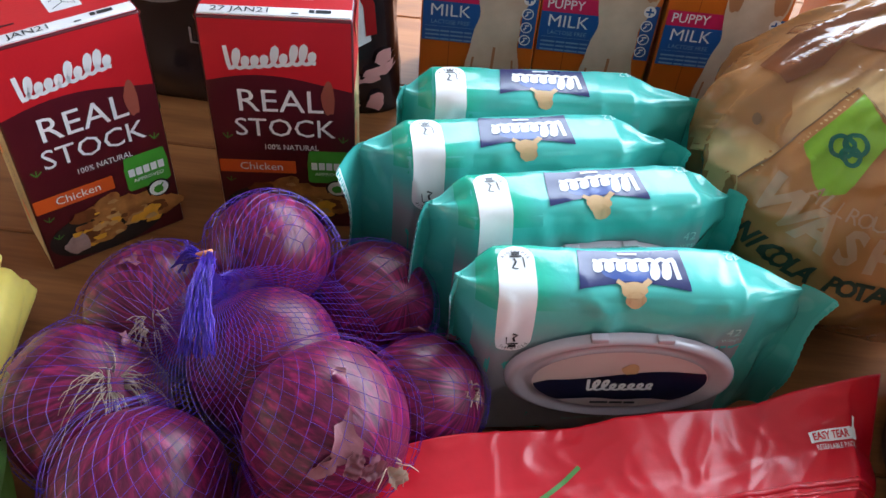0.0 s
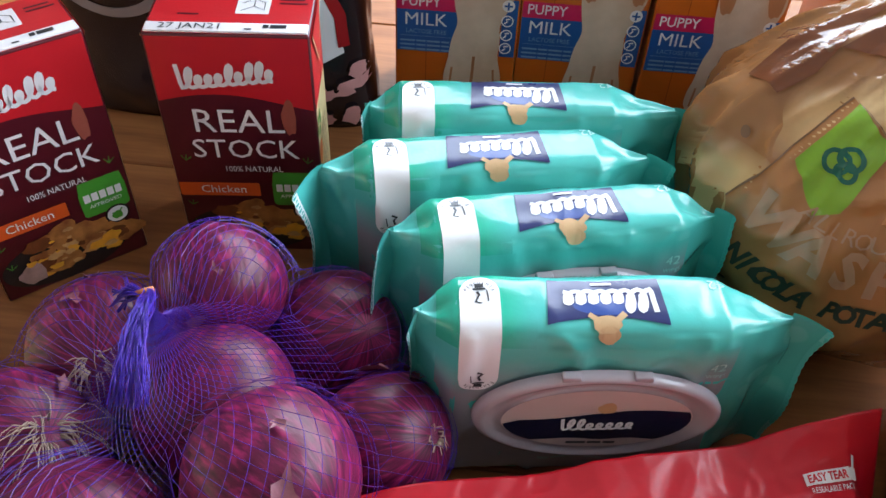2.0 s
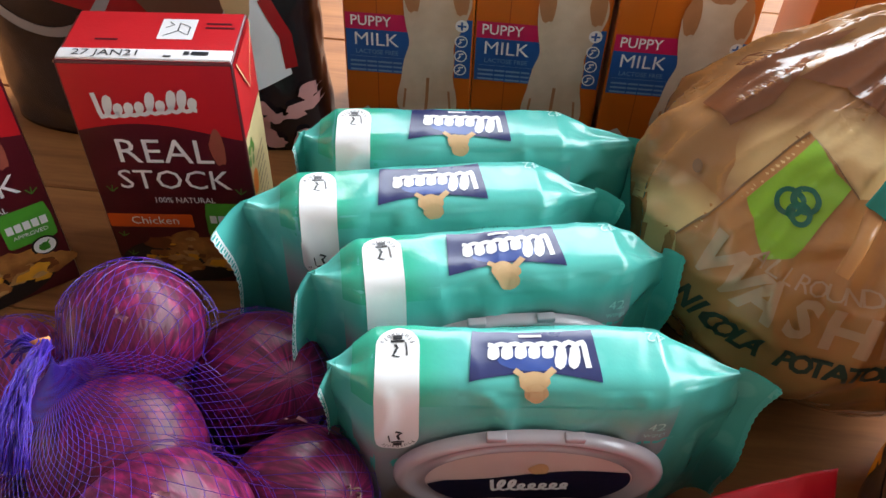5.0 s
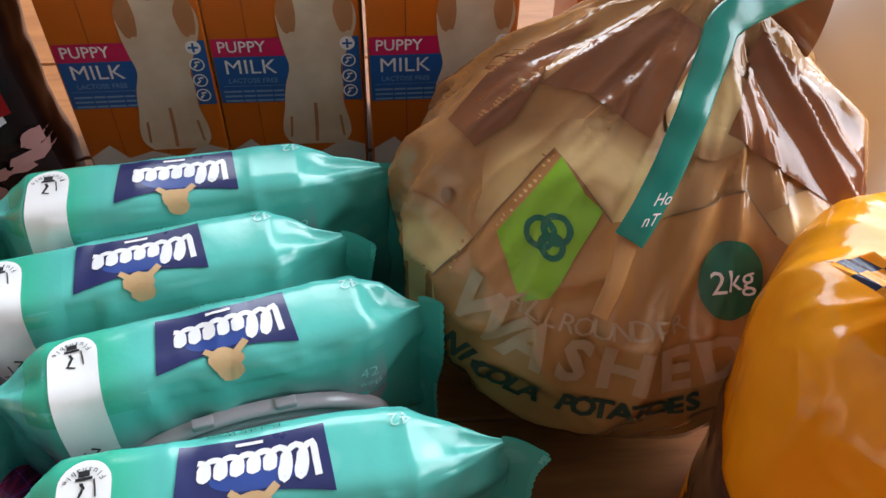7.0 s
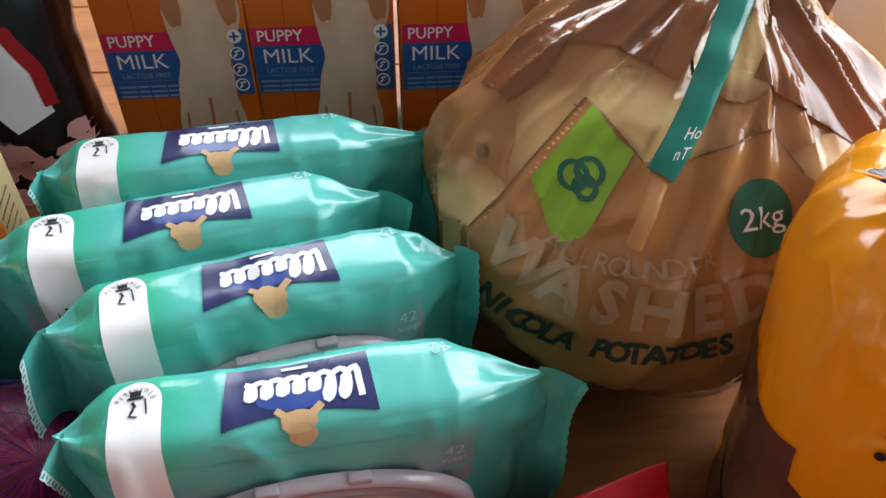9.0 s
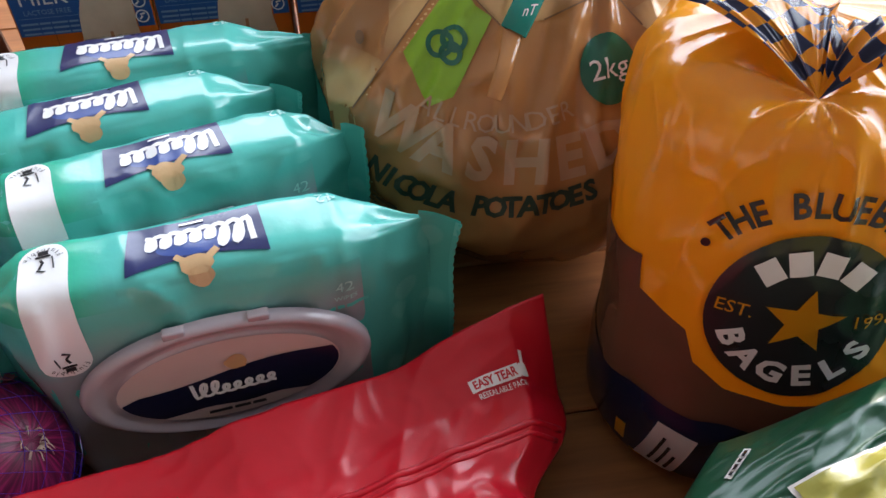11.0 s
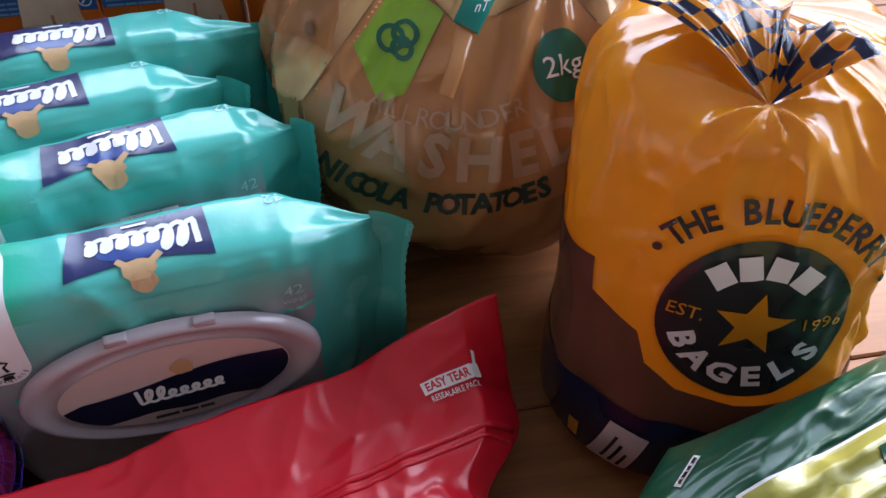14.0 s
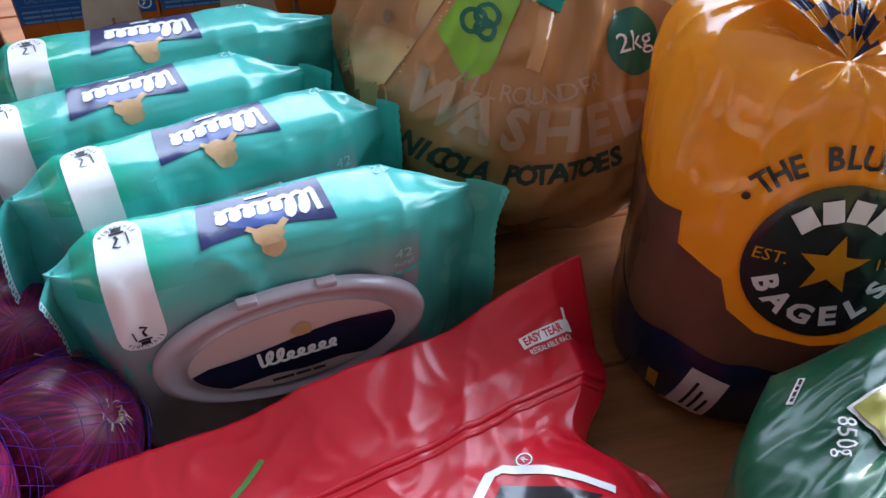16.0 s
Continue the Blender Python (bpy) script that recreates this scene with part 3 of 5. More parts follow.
    for w, s in ((-0.002, 1), (0.046, -1)):
        mk = join(rect(-0.003, 0.003, 0.003, 0.0042), rect(-0.002, 0.0044, 0.002, 0.0068), ribbon([(-0.001, 0.002), (0.0, -0.001), (-0.002, -0.003), (0.001, -0.0045)], 0.0013), ribbon([(0.0035, 0.003), (0.0042, -0.003)], 0.0006))
        decal("tab_mark", moved(mk, 0.056, w, 0 if s < 0 else math.pi), DARK, root, flip, 0.0012, 0.002)
        decal("tab_text", arc_letters("Flushable", 0.0032, 0.056, w + 0.0005 * s, 0.0076, (-150 if s > 0 else 30), (-30 if s > 0 else 150), s > 0) if s > 0 else arc_letters("Flushable", 0.0032, 0.056, w, 0.0076, 150, 30), DARK, root, flip, 0.0012, 0.002)
    # brand panel with a plain looped band
    top, low = 0.0145, -0.0125
    W = 0.0285
    pts = [(-W, top)] + [(-W + 2 * W * k / 12, top - 0.0042 * math.sin(math.pi * k / 12)) for k in range(1, 12)] + [(W, top), (W - 0.002, low)] + [(W - 0.002 - 2 * (W - 0.002) * k / 8, low + 0.0012 * math.sin(math.pi * k / 8)) for k in range(1, 8)] + [(0.002 - W, low)]
    panel = [(x, -y) for x, y in pts]
    # the panel is printed head down: its upper edge points to the front
    decal("brand_panel", poly(*[(-x, -y) for x, y in panel]), NAVY, root, mid, 0.0006, g, "navy printed panel")
    decal("panel_glow", oval(0, 0.004, 0.016, 0.0055, 24), ROYAL, root, mid, 0.0007, g)
    decal("brand_script", flourish(0, 0.001, 0.046, 0.0128, 7, 0.03), WHITE, root, mid, 0.0010, 0.0015, "white looped script band")
    decal("brand_line", rect(-0.004, -0.0095, 0.006, -0.0082), WHITE, root, mid, 0.0010, g)
    decal("fawn_figure", join(oval(0.001, 0.0145, 0.0066, 0.0045, 20, 0.3, seed), oval(0.0, 0.019, 0.0052, 0.004, 20, 0.2, seed), ribbon([(-0.003, 0.013), (-0.008, 0.0085)], 0.003), ribbon([(0.004, 0.013), (0.009, 0.009)], 0.0026)), FAWN, root, mid, 0.0009, g)
    decal("printed_text", letters("Flushable Wipes", 0.0042, 0, -0.0158), BOTTLE, root, flip, 0.0008, g)
    decal("printed_text", letters("42", 0.0082, -0.058, -0.0105, 0, 1.1), SOFT_WHITE, root, flip, 0.0005, g)
    decal("printed_text", letters("WIPES", 0.0032, -0.058, -0.0165), PALE_TEAL, root, flip, 0.0005, g)
    straight = lambda x, w: lay(x, -w)
    decal("printed_text", letters("42", 0.0082, 0.058, -0.039), SOFT_WHITE, root, straight, 0.0009, g)
    decal("printed_text", letters("WIPES", 0.0036, 0.058, -0.0455), SOFT_WHITE, root, straight, 0.0009, g)
    decal("printed_text", bars(0.044, -0.0515, (0.009, 0.003, 0.01), 0.002), PALE_TEAL, root, straight, 0.0009, g)
    decal("printed_text", bars(-0.02, -0.118, (0.006, 0.012, 0.004, 0.009), 0.0025), SILVER_TEAL, root, straight, 0.0006, g)

    # moulded oval lid on the front face
    cz, cx = HZ + 0.0065, 0.004
    front = -HY - 0.0006

    def dome(i, j):
        a = 2 * math.pi * i
        prof = [(1.0, 0.0), (1.0, 0.003), (0.975, 0.0052), (0.93, 0.006), (0.88, 0.0052), (0.80, 0.0036), (0.76, 0.0036), (0.735, 0.0046), (0.70, 0.0048), (0.0, 0.0048)]
        s = j * (len(prof) - 1)
        k = min(int(s), len(prof) - 2)
        r = prof[k][0] + (prof[k + 1][0] - prof[k][0]) * (s - k)
        h = prof[k][1] + (prof[k + 1][1] - prof[k][1]) * (s - k)
        return Vector((cx + 0.062 * r * math.cos(a), front - h, cz + 0.0345 * r * math.sin(a)))
    bm, rows = sheet(dome, 72, 18, True)
    lid = part("lid", bm, LID, root, "silvery white moulded oval lid")
    for x in (-0.017, 0.017):
        part("hinge", box(cx + x - 0.0045, front - 0.0055, cz + 0.0315, cx + x + 0.0045, front - 0.001, cz + 0.035, 0.0008), LID, lid)
    pl = on_plane((cx, front - 0.0049, cz), (1, 0, 0), (0, 0, 1))
    low = [(0.0468 * math.cos(a), 0.0238 * math.sin(a)) for a in np.linspace(math.pi + 0.12, 1.5 * math.pi - 0.75, 10)] + [(-0.02 + 0.04 * k / 8, -0.0165 + 0.0008 * math.sin(k)) for k in range(9)] + [(0.0468 * math.cos(a), 0.0238 * math.sin(a)) for a in np.linspace(1.5 * math.pi + 0.75, 2 * math.pi + 0.30, 12)]
    wave = [(0.043 - 0.088 * k / 14, 0.0068 - 0.006 * (k / 14) ** 2 + 0.0022 * math.sin(k / 14 * 6.0)) for k in range(1, 14)]
    decal("lid_label", oval(0, 0, 0.0475, 0.0245, 40), LIDWHITE, lid, pl, 0.0002)
    decal("lid_band", poly(*low, *wave), LID_NAVY, lid, pl, 0.0005, 0, "dark navy band")
    decal("lid_script", flourish(0.002, -0.0035, 0.038, 0.0088, 7, 0.04), WHITE, lid, pl, 0.0008)
    decal("lid_figure", oval(0.004, 0.0105, 0.005, 0.0042, 20, 0.3), FAWN, lid, pl, 0.0008)
    decal("lid_text", bars(-0.013, -0.0205, (0.010, 0.007, 0.006), 0.002), DARK, lid, pl, 0.0008)
    return root


PACK = "teal plastic wipes pack standing on its edge"
wipes_pack(pose(0.1135, 0.3145, 0, 0, 0, 7.5), 1.3, PACK + ", silvery lid in view", 0.1255, 0.030, 0.010)
wipes_pack(pose(0.096, 0.3775, 0, 0, 0, 14.0), 4.7, PACK + " behind another", 0.1245, 0.014, 0.021)
wipes_pack(pose(0.055, 0.4205, 0, 0, 0, 12.5), 8.1, PACK + " between two others", 0.124, 0.024, 0.030)
wipes_pack(pose(0.0645, 0.4705, 0, 0, 0, 8.0), 12.9, PACK + ", last of the row", 0.1265, 0.037, 0.012)


# ---- stock cartons ----
def carton_body(w, d, h, parent, material, name="body"):
    """A brick carton: soft edges, a folded seam across the top and folded ears at the sides."""
    bm = box(-w / 2, 0, 0, w / 2, d, h, 0.0014, 3)
    return part(name, bm, material, parent)


def stock_carton(m, label):
    w, d, h = 0.092, 0.05, 0.1685
    root = thing("stock_carton", m, label, "carton", "stock cartons")
    carton_body(w, d, h, root, MAROON)
    fr = lambda x, z: (Vector((x, 0, min(h - 0.0012, z + float(np.interp(z, (0, 0.05, 0.0655, 0.0657, 0.076), (0, -0.0035, -0.0035, 0.0035, 0.0055)))))), Vector((0, -1, 0)))
    rt = on_plane((w / 2, 0, 0), (0, 1, 0), (0, 0, 1))
    lf = on_plane((-w / 2, d, 0), (0, -1, 0), (0, 0, 1))
    tp = on_plane((0, 0, h), (1, 0, 0), (0, 1, 0))
    e = 0.0012
    wave = [(w / 2 - e - (w - 2 * e) * k / 16, 0.117 + 0.0065 * math.sin(math.pi * (1 - k / 16) * 1.15 + 0.2)) for k in range(17)]
    decal("red_band", poly((-w / 2 + e, h - e), *[(x, y) for x, y in wave[::-1]], (w / 2 - e, h - e)), RED_CARD, root, fr, 0.0002)
    decal("red_top", rect(-w / 2 + e, e, w / 2 - e, d - e), RED_CARD, root, tp, 0.0002, 0, "bright red folded top")
    decal("red_side", rect(e, 0.118, d - e, h - e), RED_CARD, root, rt, 0.0002)
    decal("red_side", rect(e, 0.118, d - e, h - e), RED_CARD, root, lf, 0.0002)
    # top seam, white, with a stamped date
    part("top_seam", box(-w / 2 + 0.001, 0.0015, h, w / 2 - 0.001, 0.0105, h + 0.0016, 0.0006), INK_WHITE, root, "white sealed strip")
    st = on_plane((0, 0.006, h + 0.0016), (1, 0, 0), (0, 1, 0))
    decal("date_stamp", letters("27 JAN21", 0.0075, -0.02, 0, 0, 1.2), DARK, root, st, 0.0003)
    decal("stamp_print", join(bars(0.02, -0.001, (0.003, 0.009), 0.0035), bars(0.01, -0.003, (0.004,), 0.0015)), DARK, root, st, 0.0003)
    decal("opening_picture", rect(0.002, 0.022, 0.021, 0.042), INK_WHITE, root, tp, 0.0004, 0, "white pictogram square")
    decal("picture_drawing", join(ribbon([(0.005, 0.025), (0.012, 0.030), (0.018, 0.026), (0.018, 0.034), (0.012, 0.038), (0.012, 0.03)], 0.0007), ribbon([(0.005, 0.033), (0.009, 0.036), (0.006, 0.039)], 0.0007)), DARK, root, tp, 0.0006)
    for x, y, long in ((0.026, 0.037, 0.014), (0.026, 0.033, 0.016), (-0.03, 0.02, 0.012)):
        decal("top_print", rect(x, y, x + long, y + 0.0018), MAROON, root, tp, 0.0004)
    # side ear: folded triangle with a pale cut edge
    for lay_ in (rt, lf):
        decal("folded_ear", poly((0.004, h - 0.002), (d - 0.004, h - 0.002), (d / 2, h - 0.03)), RED_CARD, root, lay_, 0.0012)
        decal("cut_edge", ribbon([(0.003, h - 0.002), (d / 2, h - 0.031), (d - 0.003, h - 0.002)], 0.0012), CREAM_CARD, root, lay_, 0.0014)
    # front print
    decal("brand_script", flourish(-0.002, 0.1365, 0.058, 0.0135, 9, 0.10, (0, 4, 6, 7)), INK_WHITE, root, fr, 0.0005, 0, "white looped script band")
    decal("lettering", letters("REAL", 0.0245, -0.001, 0.1035, 0, 1.0), INK_WHITE, root, fr, 0.0005)
    decal("lettering", letters("STOCK", 0.0205, 0.001, 0.0825, 0, 0.98), INK_WHITE, root, fr, 0.0005)
    decal("lettering", letters("100% NATURAL", 0.0052, 0.004, 0.0685), INK_WHITE, root, fr, 0.0005)
    decal("red_banner", rect(-w / 2 + e, 0.0535, 0.006, 0.0645, 0.001), ORANGE_CARD, root, fr, 0.0004, 0, "orange flavour banner")
    decal("lettering", letters("Chicken", 0.0088, -0.017, 0.059), INK_WHITE, root, fr, 0.0006)
    decal("green_badge", rect(0.014, 0.0455, 0.0435, 0.0665, 0.003), BADGE, root, fr, 0.0004, 0, "green round-cornered badge")
    decal("badge_mark", bars(0.0165, 0.0575, (0.004, 0.004, 0.004, 0.004, 0.004), 0.0062), INK_WHITE, root, fr, 0.0006)
    decal("lettering", letters("APPROVED", 0.0042, 0.029, 0.0535), INK_WHITE, root, fr, 0.0006)
    decal("badge_disc", oval(0.0335, 0.0405, 0.008, 0.008), PAN, root, fr, 0.0007)
    decal("badge_disc", oval(0.0335, 0.0405, 0.0066, 0.0066), INK_WHITE, root, fr, 0.0009)
    decal("badge_tick", join(oval(0.0335, 0.0397, 0.0036, 0.0032, 20, 0.3), ribbon([(0.0305, 0.0425), (0.0335, 0.0395), (0.037, 0.0445)], 0.0012)), BADGE, root, fr, 0.0011)
    # dish with roast pieces
    decal("pan", oval(-0.004, 0.022, 0.040, 0.021, 40), PAN, root, fr, 0.0003, 0, "dark pan picture")
    rng = random.Random(5)
    for k in range(56):
        a, r = rng.uniform(0, 6.28), rng.random() ** 0.5
        x, y = 0.006 + 0.033 * r * math.cos(a), 0.028 + 0.016 * r * math.sin(a)
        big = rng.uniform(0.004, 0.0125) * (1 - 0.014 * k)
        decal("roast_piece", oval(x, y, big * rng.uniform(0.9, 1.5), big * 0.75, 18, 0.5, k), rng.choice((ROAST, ROAST, ROAST, ROAST_DARK, ROAST_PALE, GOLD_INK)), root, fr, 0.0005 + k * 0.00002)
    decal("garlic", oval(-0.026, 0.017, 0.009, 0.008, 20, 0.4), GARLIC, root, fr, 0.001)
    for x, y in ((-0.037, 0.027), (-0.039, 0.045), (0.038, 0.073), (-0.037, 0.074)):
        decal("herb", join(*[ribbon([(x, y), (x + 0.0045 * math.cos(a), y + 0.0045 * math.sin(a))], 0.0007) for a in (0.6, 1.4, 2.2)]), LEAF_INK, root, fr, 0.0005)
    decal("copper_shine", oval(0.030, 0.107, 0.0045, 0.012, 24, 0.3), mat_copper, root, fr, 0.00035)
    # sides: cream with vegetables
    for lay_ in (rt, lf):
        decal("cream_side", rect(e, e, d - e, 0.1175), CREAM_CARD, root, lay_, 0.0002, 0, "cream side print")
        decal("carrot", oval(0.008, 0.082, 0.0065, 0.0085, 20), CARROT, root, lay_, 0.0004)
        decal("carrot", oval(0.02, 0.03, 0.005, 0.012, 20), CARROT, root, lay_, 0.0004)
        decal("herb", join(*[oval(0.008 + 0.006 * math.cos(a), 0.103 + 0.006 * math.sin(a), 0.0032, 0.003, 12, 0.3, a) for a in (0, 1, 2.2, 3.5, 5)]), LEAF_INK, root, lay_, 0.0004)
        decal("side_print", join(*[bars(0.016, 0.09 - 0.006 * k, (0.012, 0.009), 0.0016) for k in range(9)]), BROWN_LINE, root, lay_, 0.0004)
    return root


mat_copper = mat("copper_ink", (0.3, 0.075, 0.05), 0.34, 0.25, **CARD)
stock_carton(pose(-0.0955, 0.441, 0, 0, 0, 7.0), "dark red stock carton with a bright red top, behind the onions")
stock_carton(pose(-0.207, 0.403, 0, 0, 0, 42.0), "dark red stock carton turned aside, beside the onions")


# ---- milk cartons ----
def milk_carton(m, label):
    w, d, h = 0.0895, 0.088, 0.215
    root = thing("milk_carton", m, label, "carton", "row of milk cartons")
    carton_body(w, d, h, root, ORANGE)
    fr = on_plane((0, 0, 0), (1, 0, 0), (0, 0, 1.05))
    rt = on_plane((w / 2, 0, 0), (0, 1, 0), (0, 0, 1))
    e = 0.0013
    for x in (-0.022, 0.005, 0.03):
        decal("plank_line", rect(x, e, x + 0.0006, 0.203), ORANGE_LINE, root, fr, 0.0002)
    decal("snow", poly((-w / 2 + e, e), (w / 2 - e, e), (w / 2 - e, 0.032), (0.03, 0.037), (0.014, 0.027), (-0.004, 0.033), (-0.02, 0.028), (-0.03, 0.039), (-w / 2 + e, 0.03)), SNOW, root, fr, 0.0003, 0, "pale snow print")
    decal("blue_label", rect(-w / 2 + e, 0.0675, 0.0015, 0.1), BLUE_CARD, root, fr, 0.0004, 0, "blue printed label")
    decal("pink_label", rect(-w / 2 + e, 0.1, 0.0015, 0.112), MAGENTA, root, fr, 0.0004, 0, "magenta printed label")
    decal("lettering", letters("PUPPY", 0.0105, -0.026, 0.1062, 0, 0.95, 0.01), INK_WHITE, root, fr, 0.0006)
    decal("lettering", letters("MILK", 0.0138, -0.0225, 0.0925, 0, 1.05), INK_WHITE, root, fr, 0.0006)
    decal("lettering", letters("LACTOSE FREE", 0.0048, -0.022, 0.0833, 0, 0.95), PALE_BLUE, root, fr, 0.0006)
    decal("small_print", join(*[bars(-0.041, 0.0785 - 0.0034 * k, (0.011, 0.007, 0.01, 0.006), 0.0014, 0.0008) for k in range(1, 4)], rect(-0.041, 0.0795, -0.003, 0.0798)), PALE_BLUE, root, fr, 0.0006)
    # icon column
    decal("blue_column", rect(0.0325, 0.0675, w / 2 - e, 0.112), BLUE_CARD, root, fr, 0.0004)
    # plain pale figure in place of the pictured animal
    hz = [0.034, 0.04, 0.05, 0.065, 0.08, 0.092, 0.104, 0.118, 0.130, 0.140, 0.147]
    hw = [0.016, 0.021, 0.0215, 0.0185, 0.0175, 0.0155, 0.019, 0.0225, 0.0225, 0.0165, 0.004]
    mid = lambda z: 0.0135 + 0.006 * max(0.0, min(1.0, (z - 0.07) / 0.05))
    up = [hz[0] + (hz[-1] - hz[0]) * k / 30 for k in range(31)]
    rim = [(mid(z) + smoothline(hz, hw, z), z) for z in up] + [(mid(z) - smoothline(hz, hw, z), z) for z in up[::-1]]
    decal("pale_figure", poly(*rim), CREAM, root, fr, 0.0005, 0, "plain cream printed figure")
    for x, z, p, q in ((0.003, 0.128, 0.006, 0.013), (0.036, 0.128, 0.006, 0.013), (0.0195, 0.142, 0.009, 0.004)):
        decal("tan_patch", oval(x, z, p, q, 18, 0.3), TAN, root, fr, 0.0006)
    decal("tan_patch", join(ribbon([(0.0125, 0.036), (0.0135, 0.05), (0.014, 0.066)], 0.0022), ribbon([(-0.0035, 0.04), (-0.002, 0.056)], 0.0016), ribbon([(0.0305, 0.04), (0.029, 0.056)], 0.0016)), TAN, root, fr, 0.0006)
    for k, z in enumerate((0.1075, 0.096, 0.085, 0.0745)):
        decal("icon", ring2(0.0365, z, 0.0045, 0.0045, 0.0009, 20) if k else oval(0.0365, z, 0.0045, 0.0045, 20), INK_WHITE, root, fr, 0.0007)
        sign = join(rect(0.0358, z - 0.003, 0.0372, z + 0.003), rect(0.0335, z - 0.0007, 0.0395, z + 0.0007)) if k == 0 else ribbon([(0.0345, z - 0.002), (0.0365, z), (0.0355, z + 0.0015), (0.0385, z + 0.002)], 0.0012)
        decal("icon_sign", sign, BLUE_CARD if k == 0 else INK_WHITE, root, fr, 0.0009)
    # dark hexagonal brand banner near the top
    decal("brand_banner", poly((-0.04, 0.160), (-0.005, 0.151), (0.034, 0.156), (0.04, 0.176), (-0.036, 0.180)), PAN, root, fr, 0.0005, 0, "dark brand banner")
    for k in range(7):
        decal("brand_bar", rect(-0.03 + 0.0088 * k, 0.160, -0.023 + 0.0088 * k, 0.171), INK_WHITE, root, fr, 0.0007)
    # side
    decal("side_panel", rect(e, e, 0.02, h - e), INK_WHITE, root, rt, 0.0002)
    decal("side_panel", rect(0.03, 0.05, 0.08, 0.12), BLUE_CARD, root, rt, 0.0003)
    decal("side_print", join(*[bars(0.034, 0.112 - 0.006 * k, (0.014, 0.009, 0.013), 0.002) for k in range(9)]), INK_WHITE, root, rt, 0.0005)
    decal("folded_ear", poly((0.006, h - 0.002), (d - 0.006, h - 0.002), (d / 2, h - 0.044)), ORANGE, root, rt, 0.001)
    return root


MILK = "orange milk carton with blue and magenta labels"
milk_carton(pose(0.0205, 0.594, 0, 0, 0, 1.5), MILK + ", end of the row")
milk_carton(pose(0.1105, 0.596, 0, 0, 0, 0.5), MILK + " between two others")
milk_carton(pose(0.2035, 0.595, 0, 0, 0, 1.0), MILK + " beside the potato bag")
milk_carton(pose(0.331, 0.61, 0, 0, 0, -4.0), "orange milk carton with a dark banner behind the potato bag")


# ---- dark pet food bag ----
def pet_food_bag():
    C = Vector((-0.169, 0.612, 0))
    root = thing("pet_food_bag", Matrix.Translation(C), "glossy black and red pet food bag behind stock cartons", "bag")
    W, D, H = 0.128, 0.045, 0.30

    def f(i, j):
        a = 2 * math.pi * i
        z = H * j
        th = D * (1 - 0.75 * j ** 2.5) * (0.85 + 0.15 * min(1, j * 10))
        s = lambda c, h, n: math.copysign(abs(c) ** (2 / n), c) * h
        p = Vector((s(math.cos(a), W * (1 - 0.12 * j), 3.0), s(math.sin(a), th, 2.6), z))
        k = 0.004 * noise.noise(p * 20) + 0.004 * crumple(p, 16, 3.0)
        return p + Vector((math.cos(a), math.sin(a), 0)) * k
    bm, rows = sheet(f, 120, 70, True)
    cap(bm, rows[0][::-1], (0, 0, 0))
    cap(bm, rows[-1], (0, 0, H))
    lay, at = on_mesh(bm, (0, -0.08, 0), (1, 0, 0), (0, 0, 1))
    part("bag", bm, BLACK_FILM, root)
    g = 0.006
    decal("red_field", poly((-0.09, 0.13), (0.0, 0.11), (0.075, 0.14), (0.07, 0.2), (-0.085, 0.2)), RED_FILM_INK, root, lay, 0.0003, g)
    decal("grey_swoosh", ring2(-0.06, 0.16, 0.062, 0.07, 0.008, 30, 150, 350), GREY_INK, root, lay, 0.0006, g, "silver grey curved band")
    decal("grey_swoosh", ring2(-0.08, 0.19, 0.04, 0.03, 0.009, 30, 150, 390), GREY_INK, root, lay, 0.0006, g)
    decal("white_field", poly((0.05, 0.12), (0.085, 0.06), (0.108, 0.07), (0.102, 0.115), (0.078, 0.155)), WHITE, root, lay, 0.0005, g)
    decal("brown_patch", join(oval(0.052, 0.15, 0.026, 0.034, 24, 0.4), oval(0.03, 0.135, 0.02, 0.02, 24, 0.4)), BROWN_INK, root, lay, 0.0007, g, "plain brown printed patch")
    decal("pale_patch", oval(0.078, 0.138, 0.011, 0.024, 24, 0.3), FAWN, root, lay, 0.0009, g)
    decal("red_edge", ribbon([(0.095, 0.13), (0.106, 0.10), (0.108, 0.075)], 0.008), RED_FILM_INK, root, lay, 0.0008, g)
    rng = random.Random(11)
    for k in range(34):
        x, y = rng.uniform(0.03, 0.125), rng.uniform(0.004, 0.062)
        decal("meat_chunk", oval(x, y, rng.uniform(0.006, 0.012), rng.uniform(0.005, 0.009), 14, 0.6, k), MEAT if rng.random() < 0.85 else BROWN_INK, root, lay, 0.001 + 0.0001 * k, g)
    decal("lettering", letters("Lamb", 0.02, -0.012, 0.066), GREY_INK, root, lay, 0.0008, g)
    decal("small_print", join(bars(-0.005, 0.036, (0.012, 0.018, 0.01), 0.006), bars(-0.002, 0.024, (0.02, 0.014), 0.005)), RED_FILM_INK, root, lay, 0.0008, g)


pet_food_bag()


